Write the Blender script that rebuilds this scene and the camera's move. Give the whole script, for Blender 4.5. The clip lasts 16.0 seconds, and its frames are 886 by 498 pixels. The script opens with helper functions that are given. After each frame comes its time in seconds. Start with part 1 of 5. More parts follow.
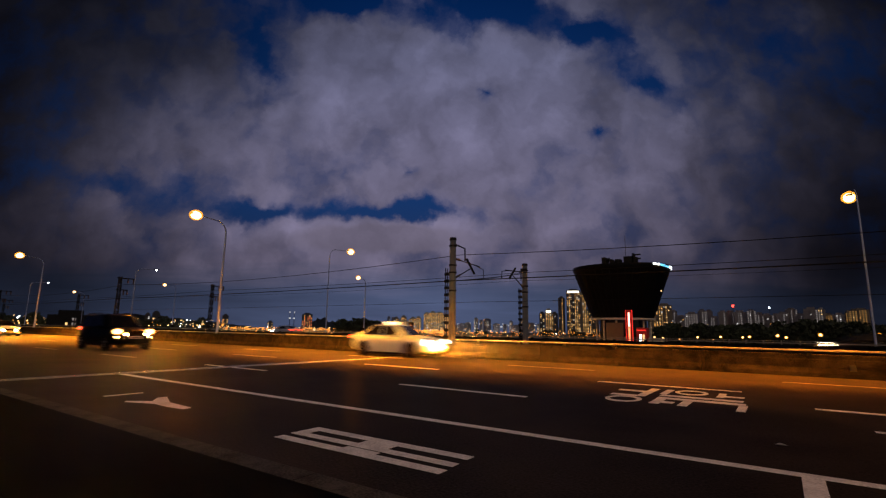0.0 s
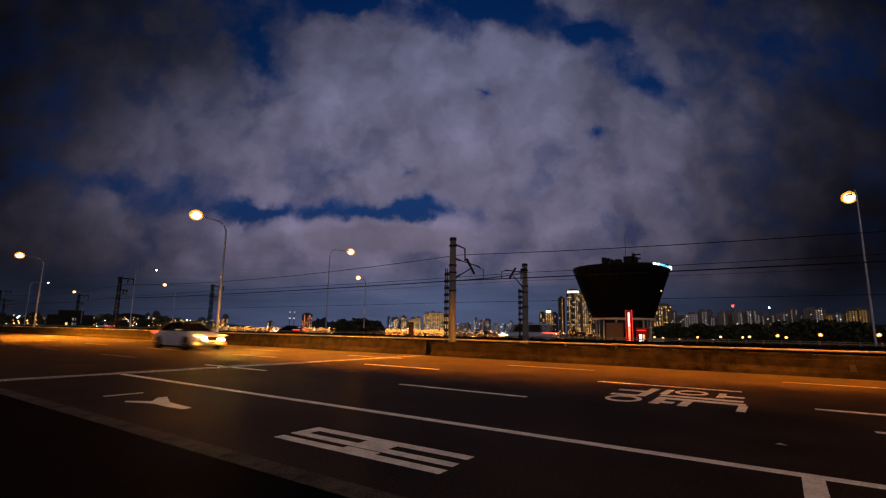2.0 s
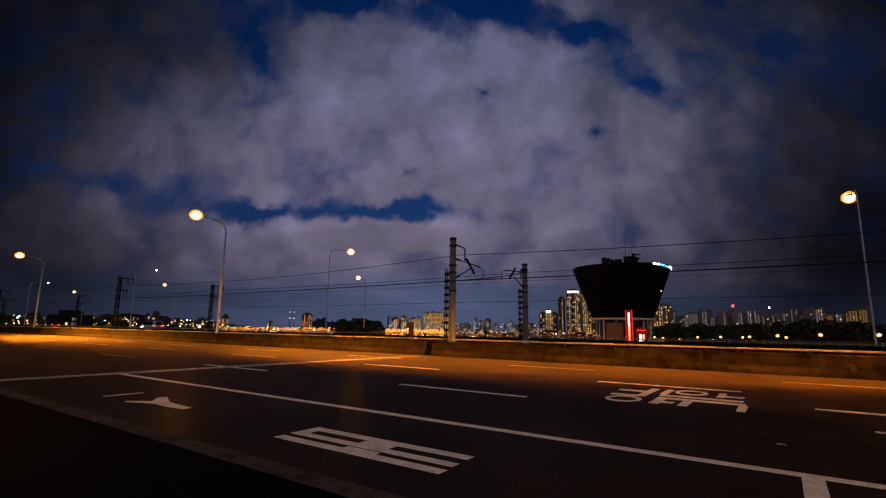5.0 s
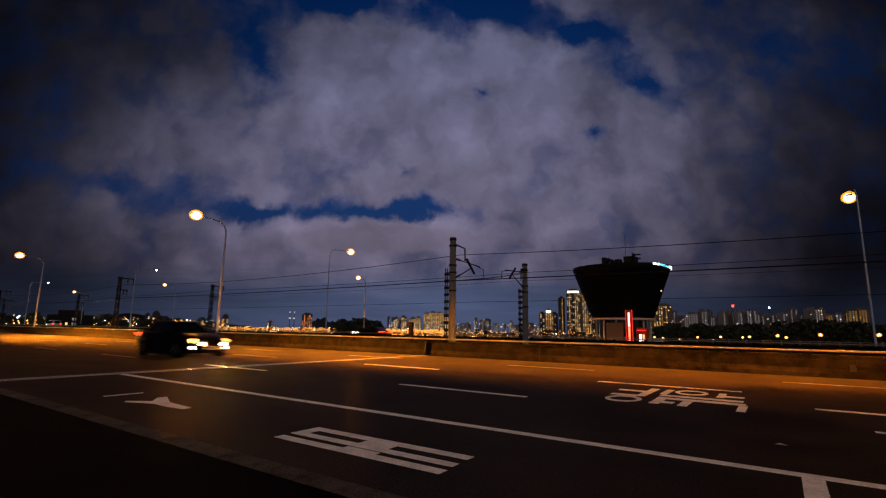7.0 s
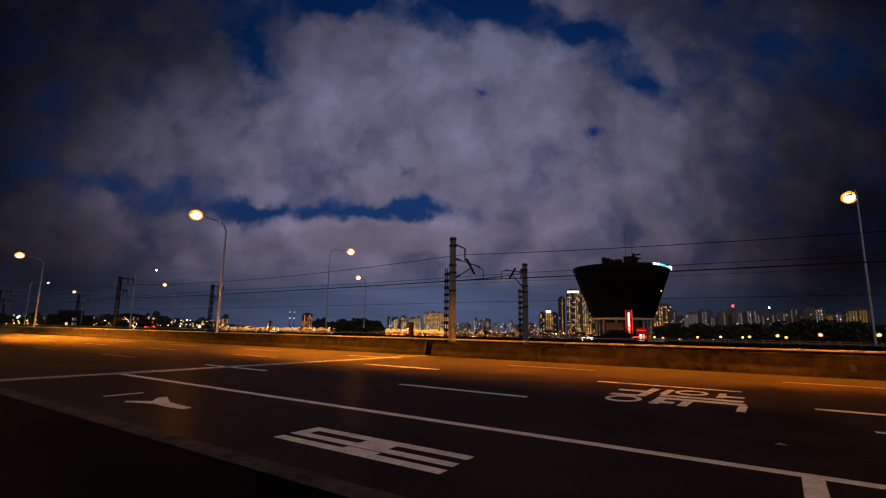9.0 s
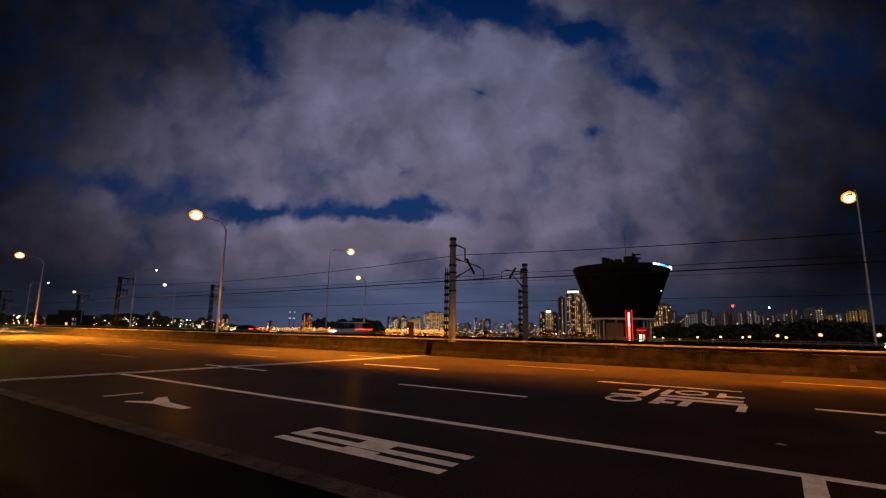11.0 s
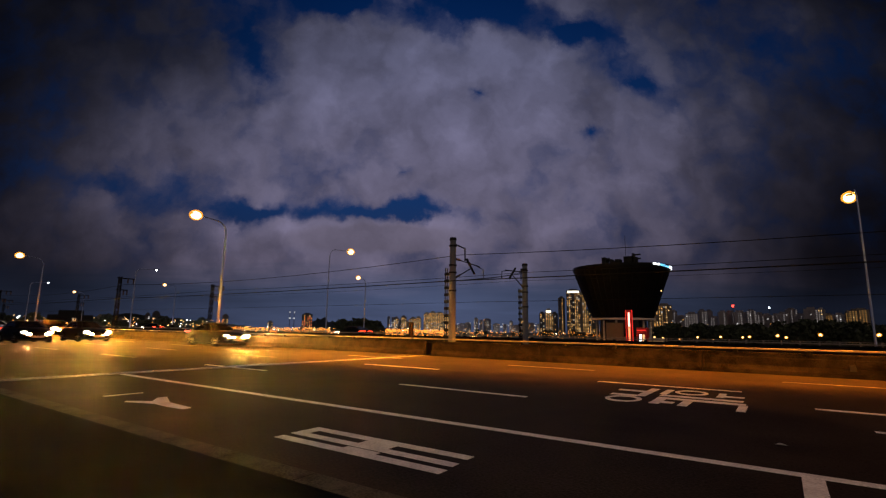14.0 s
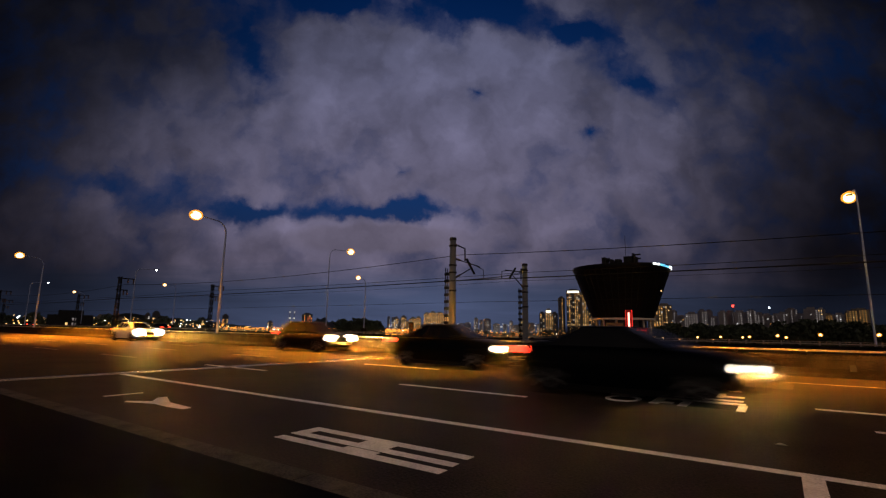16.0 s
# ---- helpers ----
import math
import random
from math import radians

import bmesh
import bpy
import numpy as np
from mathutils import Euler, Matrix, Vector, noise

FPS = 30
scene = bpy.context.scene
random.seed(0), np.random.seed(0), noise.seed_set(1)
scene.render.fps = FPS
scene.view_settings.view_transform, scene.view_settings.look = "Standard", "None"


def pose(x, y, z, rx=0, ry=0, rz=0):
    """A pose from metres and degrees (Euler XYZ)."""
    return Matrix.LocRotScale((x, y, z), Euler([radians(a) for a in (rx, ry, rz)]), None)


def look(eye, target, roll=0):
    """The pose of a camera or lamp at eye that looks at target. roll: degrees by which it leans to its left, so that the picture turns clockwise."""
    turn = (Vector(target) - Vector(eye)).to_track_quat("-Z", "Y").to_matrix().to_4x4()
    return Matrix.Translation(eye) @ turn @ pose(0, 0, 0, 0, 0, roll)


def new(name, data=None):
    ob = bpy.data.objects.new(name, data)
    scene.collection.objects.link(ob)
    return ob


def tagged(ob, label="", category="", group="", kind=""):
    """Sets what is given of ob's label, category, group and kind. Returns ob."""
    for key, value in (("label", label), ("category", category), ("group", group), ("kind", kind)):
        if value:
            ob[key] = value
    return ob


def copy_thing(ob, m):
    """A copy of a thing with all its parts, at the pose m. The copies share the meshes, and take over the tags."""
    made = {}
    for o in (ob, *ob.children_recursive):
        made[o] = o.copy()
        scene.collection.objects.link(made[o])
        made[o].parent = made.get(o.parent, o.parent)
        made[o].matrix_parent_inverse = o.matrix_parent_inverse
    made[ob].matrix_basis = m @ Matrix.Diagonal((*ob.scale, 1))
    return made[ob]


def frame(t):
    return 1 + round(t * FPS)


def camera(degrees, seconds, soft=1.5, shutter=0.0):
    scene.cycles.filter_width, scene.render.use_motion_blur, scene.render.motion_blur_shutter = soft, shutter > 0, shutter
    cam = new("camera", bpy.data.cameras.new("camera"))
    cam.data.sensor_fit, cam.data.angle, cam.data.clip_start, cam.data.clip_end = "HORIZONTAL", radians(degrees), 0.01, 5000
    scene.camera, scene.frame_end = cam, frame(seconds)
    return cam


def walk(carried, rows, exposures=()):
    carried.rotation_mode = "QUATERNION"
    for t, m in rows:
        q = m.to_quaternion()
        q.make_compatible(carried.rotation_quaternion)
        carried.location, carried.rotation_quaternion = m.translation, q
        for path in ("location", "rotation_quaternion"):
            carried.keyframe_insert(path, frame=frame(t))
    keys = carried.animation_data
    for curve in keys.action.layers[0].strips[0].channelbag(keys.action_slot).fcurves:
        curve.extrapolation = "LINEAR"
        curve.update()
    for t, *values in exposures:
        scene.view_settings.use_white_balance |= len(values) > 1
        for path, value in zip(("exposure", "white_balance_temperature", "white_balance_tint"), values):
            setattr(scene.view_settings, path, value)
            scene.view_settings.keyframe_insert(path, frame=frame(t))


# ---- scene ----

# ---------- camera ----------
cam = camera(85.46, 16.0, soft=1.25, shutter=1.1)
EYE = (0.0, 0.0, 1.28)
STAND = look(EYE, (-0.56406, 0.80917, 1.44453), 0.9)
walk(cam, [(0.0, STAND), (16.0, STAND)], [(0.0, 0.0), (6.0, -0.04), (12.0, -0.12), (16.0, -0.2)])

# ---------- world ----------
world = bpy.data.worlds.new("dusk")
scene.world = world
world.use_nodes = True
wn, wl = world.node_tree.nodes, world.node_tree.links
wn.clear()
w_out, w_bg = wn.new("ShaderNodeOutputWorld"), wn.new("ShaderNodeBackground")
w_tc, w_noise, w_ramp = wn.new("ShaderNodeTexCoord"), wn.new("ShaderNodeTexNoise"), wn.new("ShaderNodeValToRGB")
w_noise.inputs["Scale"].default_value, w_noise.inputs["Detail"].default_value = 3.0, 8.0
w_ramp.color_ramp.elements[0].position, w_ramp.color_ramp.elements[0].color = 0.38, (0.004, 0.016, 0.075, 1)
w_ramp.color_ramp.elements[1].position, w_ramp.color_ramp.elements[1].color = 0.62, (0.03, 0.027, 0.042, 1)
wl.new(w_tc.outputs["Generated"], w_noise.inputs["Vector"])
wl.new(w_noise.outputs["Fac"], w_ramp.inputs["Fac"])
# fill glow added to unseen sky behind viewer, fading upward and to the sides
w_dot, w_sep, w_up, w_f, w_mix = wn.new("ShaderNodeVectorMath"), wn.new("ShaderNodeSeparateXYZ"), wn.new("ShaderNodeMapRange"), wn.new("ShaderNodeMath"), wn.new("ShaderNodeMix")
w_dot.operation, w_f.operation, w_mix.data_type = "DOT_PRODUCT", "MULTIPLY", "RGBA"
w_dot.inputs[1].default_value = (0.572, -0.82, 0.0)
w_back = wn.new("ShaderNodeMapRange")
w_back.interpolation_type = w_up.interpolation_type = "SMOOTHSTEP"
w_back.inputs["From Min"].default_value, w_back.inputs["From Max"].default_value = -0.1, 1.0
w_up.inputs["From Min"].default_value, w_up.inputs["From Max"].default_value = 0.2, 1.25
w_up.inputs["To Min"].default_value, w_up.inputs["To Max"].default_value = 1.0, 0.02
wl.new(w_tc.outputs["Generated"], w_dot.inputs[0])
wl.new(w_tc.outputs["Generated"], w_sep.inputs[0])
wl.new(w_dot.outputs["Value"], w_back.inputs["Value"])
wl.new(w_sep.outputs["Z"], w_up.inputs["Value"])
wl.new(w_back.outputs["Result"], w_f.inputs[0])
wl.new(w_up.outputs["Result"], w_f.inputs[1])
w_low, w_g = wn.new("ShaderNodeMapRange"), wn.new("ShaderNodeMath")
w_low.interpolation_type, w_g.operation = "SMOOTHSTEP", "MULTIPLY"
w_low.inputs["From Min"].default_value, w_low.inputs["From Max"].default_value = 0.0, 0.7
w_low.inputs["To Min"].default_value = 0.12
wl.new(w_sep.outputs["Z"], w_low.inputs["Value"])
wl.new(w_f.outputs[0], w_g.inputs[0])
wl.new(w_low.outputs["Result"], w_g.inputs[1])
wl.new(w_g.outputs[0], w_mix.inputs["Factor"])
wl.new(w_ramp.outputs["Color"], w_mix.inputs[6])
w_mix.inputs[7].default_value = (2.3, 1.66, 1.18, 1)
wl.new(w_mix.outputs[2], w_bg.inputs["Color"])
wl.new(w_bg.outputs["Background"], w_out.inputs["Surface"])
w_bg.inputs["Strength"].default_value = 0.45
SODIUM = (1.0, 0.275, 0.010)
LAMP_WATTS = 40000
HEAD_GLOW, BEAM_GLOW, TAIL_GLOW = 28.0, 50000.0, 6.0


# ---------- materials ----------
def nodes_of(name):
    m = bpy.data.materials.new(name)
    m.use_nodes = True
    return m, m.node_tree.nodes, m.node_tree.links


def mat(name, color, rough=0.6, metal=0.0, vary=0.25, scale=3.0, bump=0.0, fine=60.0, coat=0.0, spec=0.5, each=0.0, span=0.4):
    """A surface with stains at one scale and grain at another."""
    m, n, l = nodes_of(name)
    b = n["Principled BSDF"]
    b.inputs["Roughness"].default_value, b.inputs["Metallic"].default_value = rough, metal
    b.inputs["Coat Weight"].default_value, b.inputs["Specular IOR Level"].default_value = coat, spec
    tc = n.new("ShaderNodeTexCoord")
    big, small = n.new("ShaderNodeTexNoise"), n.new("ShaderNodeTexNoise")
    big.inputs["Scale"].default_value, big.inputs["Detail"].default_value = scale, 6
    small.inputs["Scale"].default_value, small.inputs["Detail"].default_value = fine, 3
    l.new(tc.outputs["Object"], big.inputs["Vector"])
    l.new(tc.outputs["Object"], small.inputs["Vector"])
    add = n.new("ShaderNodeMath")
    add.operation = "ADD"
    l.new(big.outputs["Fac"], add.inputs[0])
    l.new(small.outputs["Fac"], add.inputs[1])
    ramp = n.new("ShaderNodeMapRange")
    ramp.inputs["From Min"].default_value, ramp.inputs["From Max"].default_value = 1 - span, 1 + span
    ramp.inputs["To Min"].default_value, ramp.inputs["To Max"].default_value = 1 - vary, 1 + vary
    l.new(add.outputs[0], ramp.inputs["Value"])
    mul = n.new("ShaderNodeVectorMath")
    mul.operation = "SCALE"
    mul.inputs[0].default_value = color
    fac = ramp.outputs["Result"]
    if each:
        info, span, mm = n.new("ShaderNodeObjectInfo"), n.new("ShaderNodeMapRange"), n.new("ShaderNodeMath")
        span.inputs["To Min"].default_value, span.inputs["To Max"].default_value = 1 - each, 1 + each
        mm.operation = "MULTIPLY"
        l.new(info.outputs["Random"], span.inputs["Value"])
        l.new(span.outputs["Result"], mm.inputs[0])
        l.new(fac, mm.inputs[1])
        fac = mm.outputs[0]
    l.new(fac, mul.inputs["Scale"])
    l.new(mul.outputs["Vector"], b.inputs["Base Color"])
    rr = n.new("ShaderNodeMapRange")
    rr.inputs["To Min"].default_value, rr.inputs["To Max"].default_value = max(0.02, rough - 0.12 * rough), min(1, rough + 0.15 * rough)
    l.new(big.outputs["Fac"], rr.inputs["Value"])
    l.new(rr.outputs["Result"], b.inputs["Roughness"])
    if bump:
        bp = n.new("ShaderNodeBump")
        bp.inputs["Strength"].default_value, bp.inputs["Distance"].default_value = 1.0, bump
        l.new(small.outputs["Fac"], bp.inputs["Height"])
        l.new(bp.outputs["Normal"], b.inputs["Normal"])
    return m


def glow(name, color, strength):
    m, n, l = nodes_of(name)
    b = n["Principled BSDF"]
    b.inputs["Base Color"].default_value = (*[0.2 * c for c in color], 1)
    b.inputs["Emission Color"].default_value = (*color, 1)
    b.inputs["Emission Strength"].default_value = strength
    return m


def glow_shell(name, color, strength, clear):
    """A shell round a lamp in place of its glare: part see-through, part aglow."""
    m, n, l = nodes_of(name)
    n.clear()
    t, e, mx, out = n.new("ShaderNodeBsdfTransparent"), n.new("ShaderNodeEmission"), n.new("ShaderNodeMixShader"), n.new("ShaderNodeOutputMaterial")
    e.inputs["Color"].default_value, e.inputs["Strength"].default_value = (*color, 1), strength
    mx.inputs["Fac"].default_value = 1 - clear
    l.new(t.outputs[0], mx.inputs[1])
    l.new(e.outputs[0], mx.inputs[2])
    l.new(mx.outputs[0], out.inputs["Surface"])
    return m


def glass(name, color=(0.02, 0.022, 0.025), rough=0.06, coat=0.6):
    m, n, l = nodes_of(name)
    b = n["Principled BSDF"]
    b.inputs["Base Color"].default_value = (*color, 1)
    b.inputs["Roughness"].default_value, b.inputs["Coat Weight"].default_value = rough, coat
    b.inputs["Specular IOR Level"].default_value = 0.15
    return m


ASPHALT = mat("asphalt", (0.0215, 0.0158, 0.0122), 0.86, vary=0.85, span=0.26, scale=0.6, bump=0.012, fine=34, spec=0.06)
film = ASPHALT.node_tree.nodes["Principled BSDF"].inputs
film["Coat Weight"].default_value, film["Coat Roughness"].default_value, film["Coat IOR"].default_value = 0.055, 0.3, 1.2
# near-black because the sidewalk's shade is put into its base colour
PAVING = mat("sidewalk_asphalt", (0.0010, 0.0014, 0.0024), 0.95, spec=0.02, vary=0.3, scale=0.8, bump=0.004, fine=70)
KERB = mat("granite_kerb", (0.052, 0.047, 0.042), 0.9, vary=0.65, span=0.2, scale=7, bump=0.004, fine=50, each=0.2, spec=0.15)
PAINT = mat("road_paint", (0.87, 0.85, 0.83), 0.6, vary=0.24, span=0.22, scale=4, fine=40, bump=0.001)
WORN_PAINT = mat("worn_road_paint", (0.17, 0.16, 0.15), 0.7, vary=0.5, span=0.2, scale=3, fine=30, bump=0.001)
JOINT = mat("joint_steel", (0.66, 0.58, 0.46), 0.22, 0.5, vary=0.3, scale=2, fine=40)
RUBBER = mat("joint_rubber", (0.006, 0.006, 0.006), 0.8, spec=0.05)
# base colour holds the shade of a face lamps only graze; mottle is stain
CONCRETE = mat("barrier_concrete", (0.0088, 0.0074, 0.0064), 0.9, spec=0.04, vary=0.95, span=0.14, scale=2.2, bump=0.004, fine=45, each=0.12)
DECK = mat("deck_concrete", (0.2, 0.19, 0.18), 0.85, vary=0.3, scale=0.3, fine=12)
GALV = mat("galvanised_steel", (0.16, 0.155, 0.155), 0.6, 0.0, vary=0.2, scale=4, fine=50)
LAMP_POST = mat("lamp_post_steel", (0.30, 0.37, 0.60), 0.5, 0.1, vary=0.15, scale=2, fine=40)
MAST = mat("mast_concrete", (0.095, 0.11, 0.145), 0.8, vary=0.25, scale=2, bump=0.003, fine=30)
DARK_STEEL = mat("dark_steel", (0.010, 0.011, 0.014), 0.6, 0.0, spec=0.15, vary=0.2, scale=3, fine=40)
INSULATOR = mat("brown_insulator", (0.08, 0.045, 0.03), 0.3, vary=0.15)
WIRE = mat("wire_copper", (0.008, 0.008, 0.008), 0.7, 0.0, vary=0.1, spec=0.1)
BALLAST = mat("ballast", (0.12, 0.11, 0.1), 0.9, vary=0.5, scale=2, bump=0.02, fine=18)
RAIL_STEEL = mat("rail_steel", (0.25, 0.22, 0.2), 0.35, 0.8)
SLEEPER = mat("sleeper_concrete", (0.25, 0.24, 0.23), 0.85)
WATER = mat("river_water", (0.006, 0.009, 0.014), 0.16, vary=0.2, scale=0.02, bump=0.15, fine=0.25)
LAND = mat("river_bank", (0.03, 0.035, 0.022), 0.95, vary=0.4, scale=0.01, fine=0.3)
LEAF = mat("foliage", (0.02, 0.03, 0.016), 0.8, vary=0.5, scale=0.4, fine=4, each=0.3)
BARK = mat("bark", (0.06, 0.045, 0.035), 0.9, vary=0.3, scale=3, fine=30)
HILL = mat("wooded_hill", (0.02, 0.026, 0.02), 0.95, vary=0.4, scale=0.02, fine=0.2)
# third tone is lightened so that the golden slabs look lit
TOWER_WALLS = [mat("tower_concrete", c, 0.8, vary=0.2, scale=0.05, fine=0.8, each=0.2) for c in ((0.075, 0.07, 0.072), (0.055, 0.055, 0.062), (0.16, 0.14, 0.115), (0.20, 0.19, 0.2))]
CAFE_SKIN = mat("dark_metal_cladding", (0.004, 0.005, 0.007), 0.5, 0.3, vary=0.2, scale=0.6, fine=20, spec=0.12)
CAFE_GLASS = glass("cafe_glass", (0.012, 0.013, 0.016), 0.12)
PALE_PANEL = mat("pale_panel", (0.5, 0.48, 0.46), 0.6, vary=0.15, scale=1)
BROWN_PANEL = mat("brown_grey_panel", (0.10, 0.08, 0.065), 0.7, vary=0.3, scale=1)
RED_PANEL = mat("red_panel", (0.45, 0.02, 0.02), 0.45, vary=0.15, scale=2)
LAMP_GLOW = glow_shell("sodium_halo", (1.0, 0.36, 0.03), 1.9, 0.5)
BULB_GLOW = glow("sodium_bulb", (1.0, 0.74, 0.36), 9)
WHITE_GLOW = glow("white_lamp_glow", (0.9, 0.95, 1.0), 22)
BANK_GLOW = glow("bank_lamp_glow", (1.0, 0.33, 0.045), 2.3)
WIN_WARM = glow("warm_window", (1.0, 0.62, 0.25), 1.1)
WIN_GOLD = glow("gold_window", (1.0, 0.45, 0.10), 1.2)
# glowing panes stand in for city light and floodlight on far facades
WALL_GLOW = glow("dim_wall_glow", (0.9, 0.8, 0.78), 0.2)
WALL_FLOOD = glow("yellow_wall_glow", (1.0, 0.52, 0.15), 0.3)
CROWN = glow("roof_crown_light", (1.0, 0.92, 0.75), 2.0)
WIN_RED = glow("red_window", (1.0, 0.22, 0.08), 0.9)
WIN_COOL = glow("cool_window", (0.95, 0.93, 0.92), 0.8)
RED_SIGN = glow("red_sign", (1.0, 0.03, 0.02), 1.1)
PINK_SIGN = glow("pale_red_sign", (1.0, 0.25, 0.2), 5)
AMBER_SIGN = glow("amber_sign", (1.0, 0.2, 0.08), 3.0)
BLUE_SIGN = glow("blue_sign", (0.15, 0.6, 1.0), 2.2)
WHITE_SIGN = glow("white_sign", (0.85, 0.95, 1.0), 3.0)
RED_DOT = glow("red_beacon", (1.0, 0.06, 0.04), 4.0)
HEAD_WHITE = glow("headlight_white", (1.0, 0.92, 0.78), HEAD_GLOW)
HEAD_AMBER = glow("headlight_amber", (1.0, 0.52, 0.14), 2.6)
HEAD_HAZE = glow_shell("headlight_glare_shell", (1.0, 0.86, 0.55), 1.3, 0.6)
HEAD_WARM = glow("headlight_warm", (1.0, 0.62, 0.25), HEAD_GLOW * 0.4)
BEAM_WHITE = glow("beam_white", (1.0, 0.46, 0.07), BEAM_GLOW * 2.8)
BEAM_LONG = glow("beam_long", (1.0, 0.44, 0.06), BEAM_GLOW * 3.2)
BEAM_SIDE = glow("beam_on_barrier", (1.0, 0.44, 0.07), BEAM_GLOW * 3.4)
TAIL_GLARE = glow("glaring_tail_light", (1.0, 0.12, 0.09), TAIL_GLOW * 1.2)
BEAM_WARM = glow("beam_warm", (1.0, 0.45, 0.09), BEAM_GLOW * 0.5)
BEAM_SOFT = glow("beam_soft", (1.0, 0.30, 0.035), BEAM_GLOW * 0.5)
BEAM_WALL = glow("beam_beside_barrier", (1.0, 0.34, 0.04), BEAM_GLOW * 2.0)
BEAM_LOW = glow("beam_low", (1.0, 0.5, 0.12), BEAM_GLOW * 0.35)
BEAM_DIPPED = glow("beam_dipped", (1.0, 0.36, 0.06), BEAM_GLOW * 0.12)
TAIL_RED = glow("tail_light_red", (1.0, 0.05, 0.02), TAIL_GLOW)
TAIL_BRIGHT = glow("brake_light_red", (1.0, 0.055, 0.03), TAIL_GLOW * 1.5)
SIGN_TAXI = glow("taxi_sign", (1.0, 0.6, 0.25), 4)
SIGN_TAXI_RED = glow("taxi_screen", (1.0, 0.08, 0.04), 5)
TYRE = mat("tyre_rubber", (0.005, 0.005, 0.005), 0.85, spec=0.04, vary=0.2, scale=8)
RIM = mat("alloy_rim", (0.14, 0.14, 0.145), 0.4, 0.8, vary=0.1)
TRIM = mat("black_trim", (0.004, 0.004, 0.0045), 0.6, spec=0.05, vary=0.1)
CHROME = mat("chrome", (0.7, 0.7, 0.7), 0.12, 1.0, vary=0.05)
GREY_LENS = mat("grey_lens", (0.022, 0.024, 0.028), 0.6, spec=0.1, vary=0.2, scale=20)
PAPER = mat("pale_paper", (0.5, 0.5, 0.48), 0.8, vary=0.2, scale=20)
RUST = mat("rusty_red_paint", (0.012, 0.006, 0.005), 0.8, spec=0.1, vary=0.3, scale=4)
PLATE = mat("number_plate_white", (0.65, 0.65, 0.62), 0.5)
CAR_GLASS = glass("car_glass", (0.004, 0.005, 0.008), 0.04, 0.0)


def car_paint(name, color, rough=0.25, metal=0.3):
    return mat(name, color, rough, metal, vary=0.08, scale=2, fine=200, coat=0.3 if max(color) > 0.1 else 0.0, spec=0.5 if max(color) > 0.1 else 0.03)


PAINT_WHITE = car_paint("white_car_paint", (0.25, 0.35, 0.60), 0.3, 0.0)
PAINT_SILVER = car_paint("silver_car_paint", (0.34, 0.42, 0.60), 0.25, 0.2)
PAINT_BLACK = car_paint("black_car_paint", (0.0013, 0.0021, 0.0038), 0.35, 0.0)
PAINT_GREY = car_paint("dark_grey_car_paint", (0.004, 0.0045, 0.006), 0.25, 0.1)


# ---------- building helpers ----------
def mesh_of(name, bm, material, smooth=None):
    me = bpy.data.meshes.new(name)
    bmesh.ops.recalc_face_normals(bm, faces=bm.faces[:])
    bm.to_mesh(me)
    bm.free()
    for m in material if isinstance(material, (list, tuple)) else [material]:
        me.materials.append(m)
    if smooth is not None:
        me.polygons.foreach_set("use_smooth", [True] * len(me.polygons))
        me.set_sharp_from_angle(angle=radians(smooth))
    return me


def part(name, bm, material, parent=None, label="", smooth=None):
    ob = new(name, bm if isinstance(bm, bpy.types.Mesh) else mesh_of(name, bm, material, smooth))
    ob.parent = parent
    if label:
        ob["label"] = label
    return ob


def holder(name, m, label, category, group="", kind=""):
    e = new(name)
    e.empty_display_size = 0.3
    e.matrix_basis = m
    return tagged(e, label, category, group, kind)


def box(bm, x0, x1, y0, y1, z0, z1, bevel=0.0, m=None):
    v = [bm.verts.new((x, y, z)) for x in (x0, x1) for y in (y0, y1) for z in (z0, z1)]
    fs = [bm.faces.new([v[i] for i in q]) for q in ((0, 1, 3, 2), (4, 6, 7, 5), (0, 4, 5, 1), (2, 3, 7, 6), (0, 2, 6, 4), (1, 5, 7, 3))]
    if bevel:
        es = list({e for f in fs for e in f.edges})
        made = bmesh.ops.bevel(bm, geom=es, offset=bevel, segments=2, affect="EDGES", profile=0.7)
        v = list({w for f in made["faces"] for w in f.verts} | {w for w in v if w.is_valid})
    if m is not None:
        for w in v:
            w.co = m @ w.co
    return v


def boxed(*a, bevel=0.0):
    bm = bmesh.new()
    box(bm, *a, bevel=bevel)
    return bm


def tube(bm, pts, radii, sides=8, cap=True):
    """A round bar along points, with its own radius at each."""
    pts = [Vector(q) for q in pts]
    radii = radii if isinstance(radii, (list, tuple)) else [radii] * len(pts)
    rings = []
    side = None
    for i, q in enumerate(pts):
        d = (pts[min(i + 1, len(pts) - 1)] - pts[max(i - 1, 0)]).normalized()
        if side is None:
            side = d.cross(Vector((0.31, 0.17, 0.93)) if abs(d.z) < 0.8 else Vector((1, 0, 0))).normalized()
        side = (side - d * side.dot(d)).normalized()
        up = d.cross(side)
        rings.append([bm.verts.new(q + radii[i] * (math.cos(a) * side + math.sin(a) * up)) for a in [2 * math.pi * k / sides for k in range(sides)]])
    for a, b in zip(rings, rings[1:]):
        for k in range(sides):
            bm.faces.new((a[k], a[(k + 1) % sides], b[(k + 1) % sides], b[k]))
    if cap:
        bm.faces.new(rings[0][::-1])
        bm.faces.new(rings[-1])
    return rings


def tubed(pts, radii, sides=8):
    bm = bmesh.new()
    tube(bm, pts, radii, sides)
    return bm


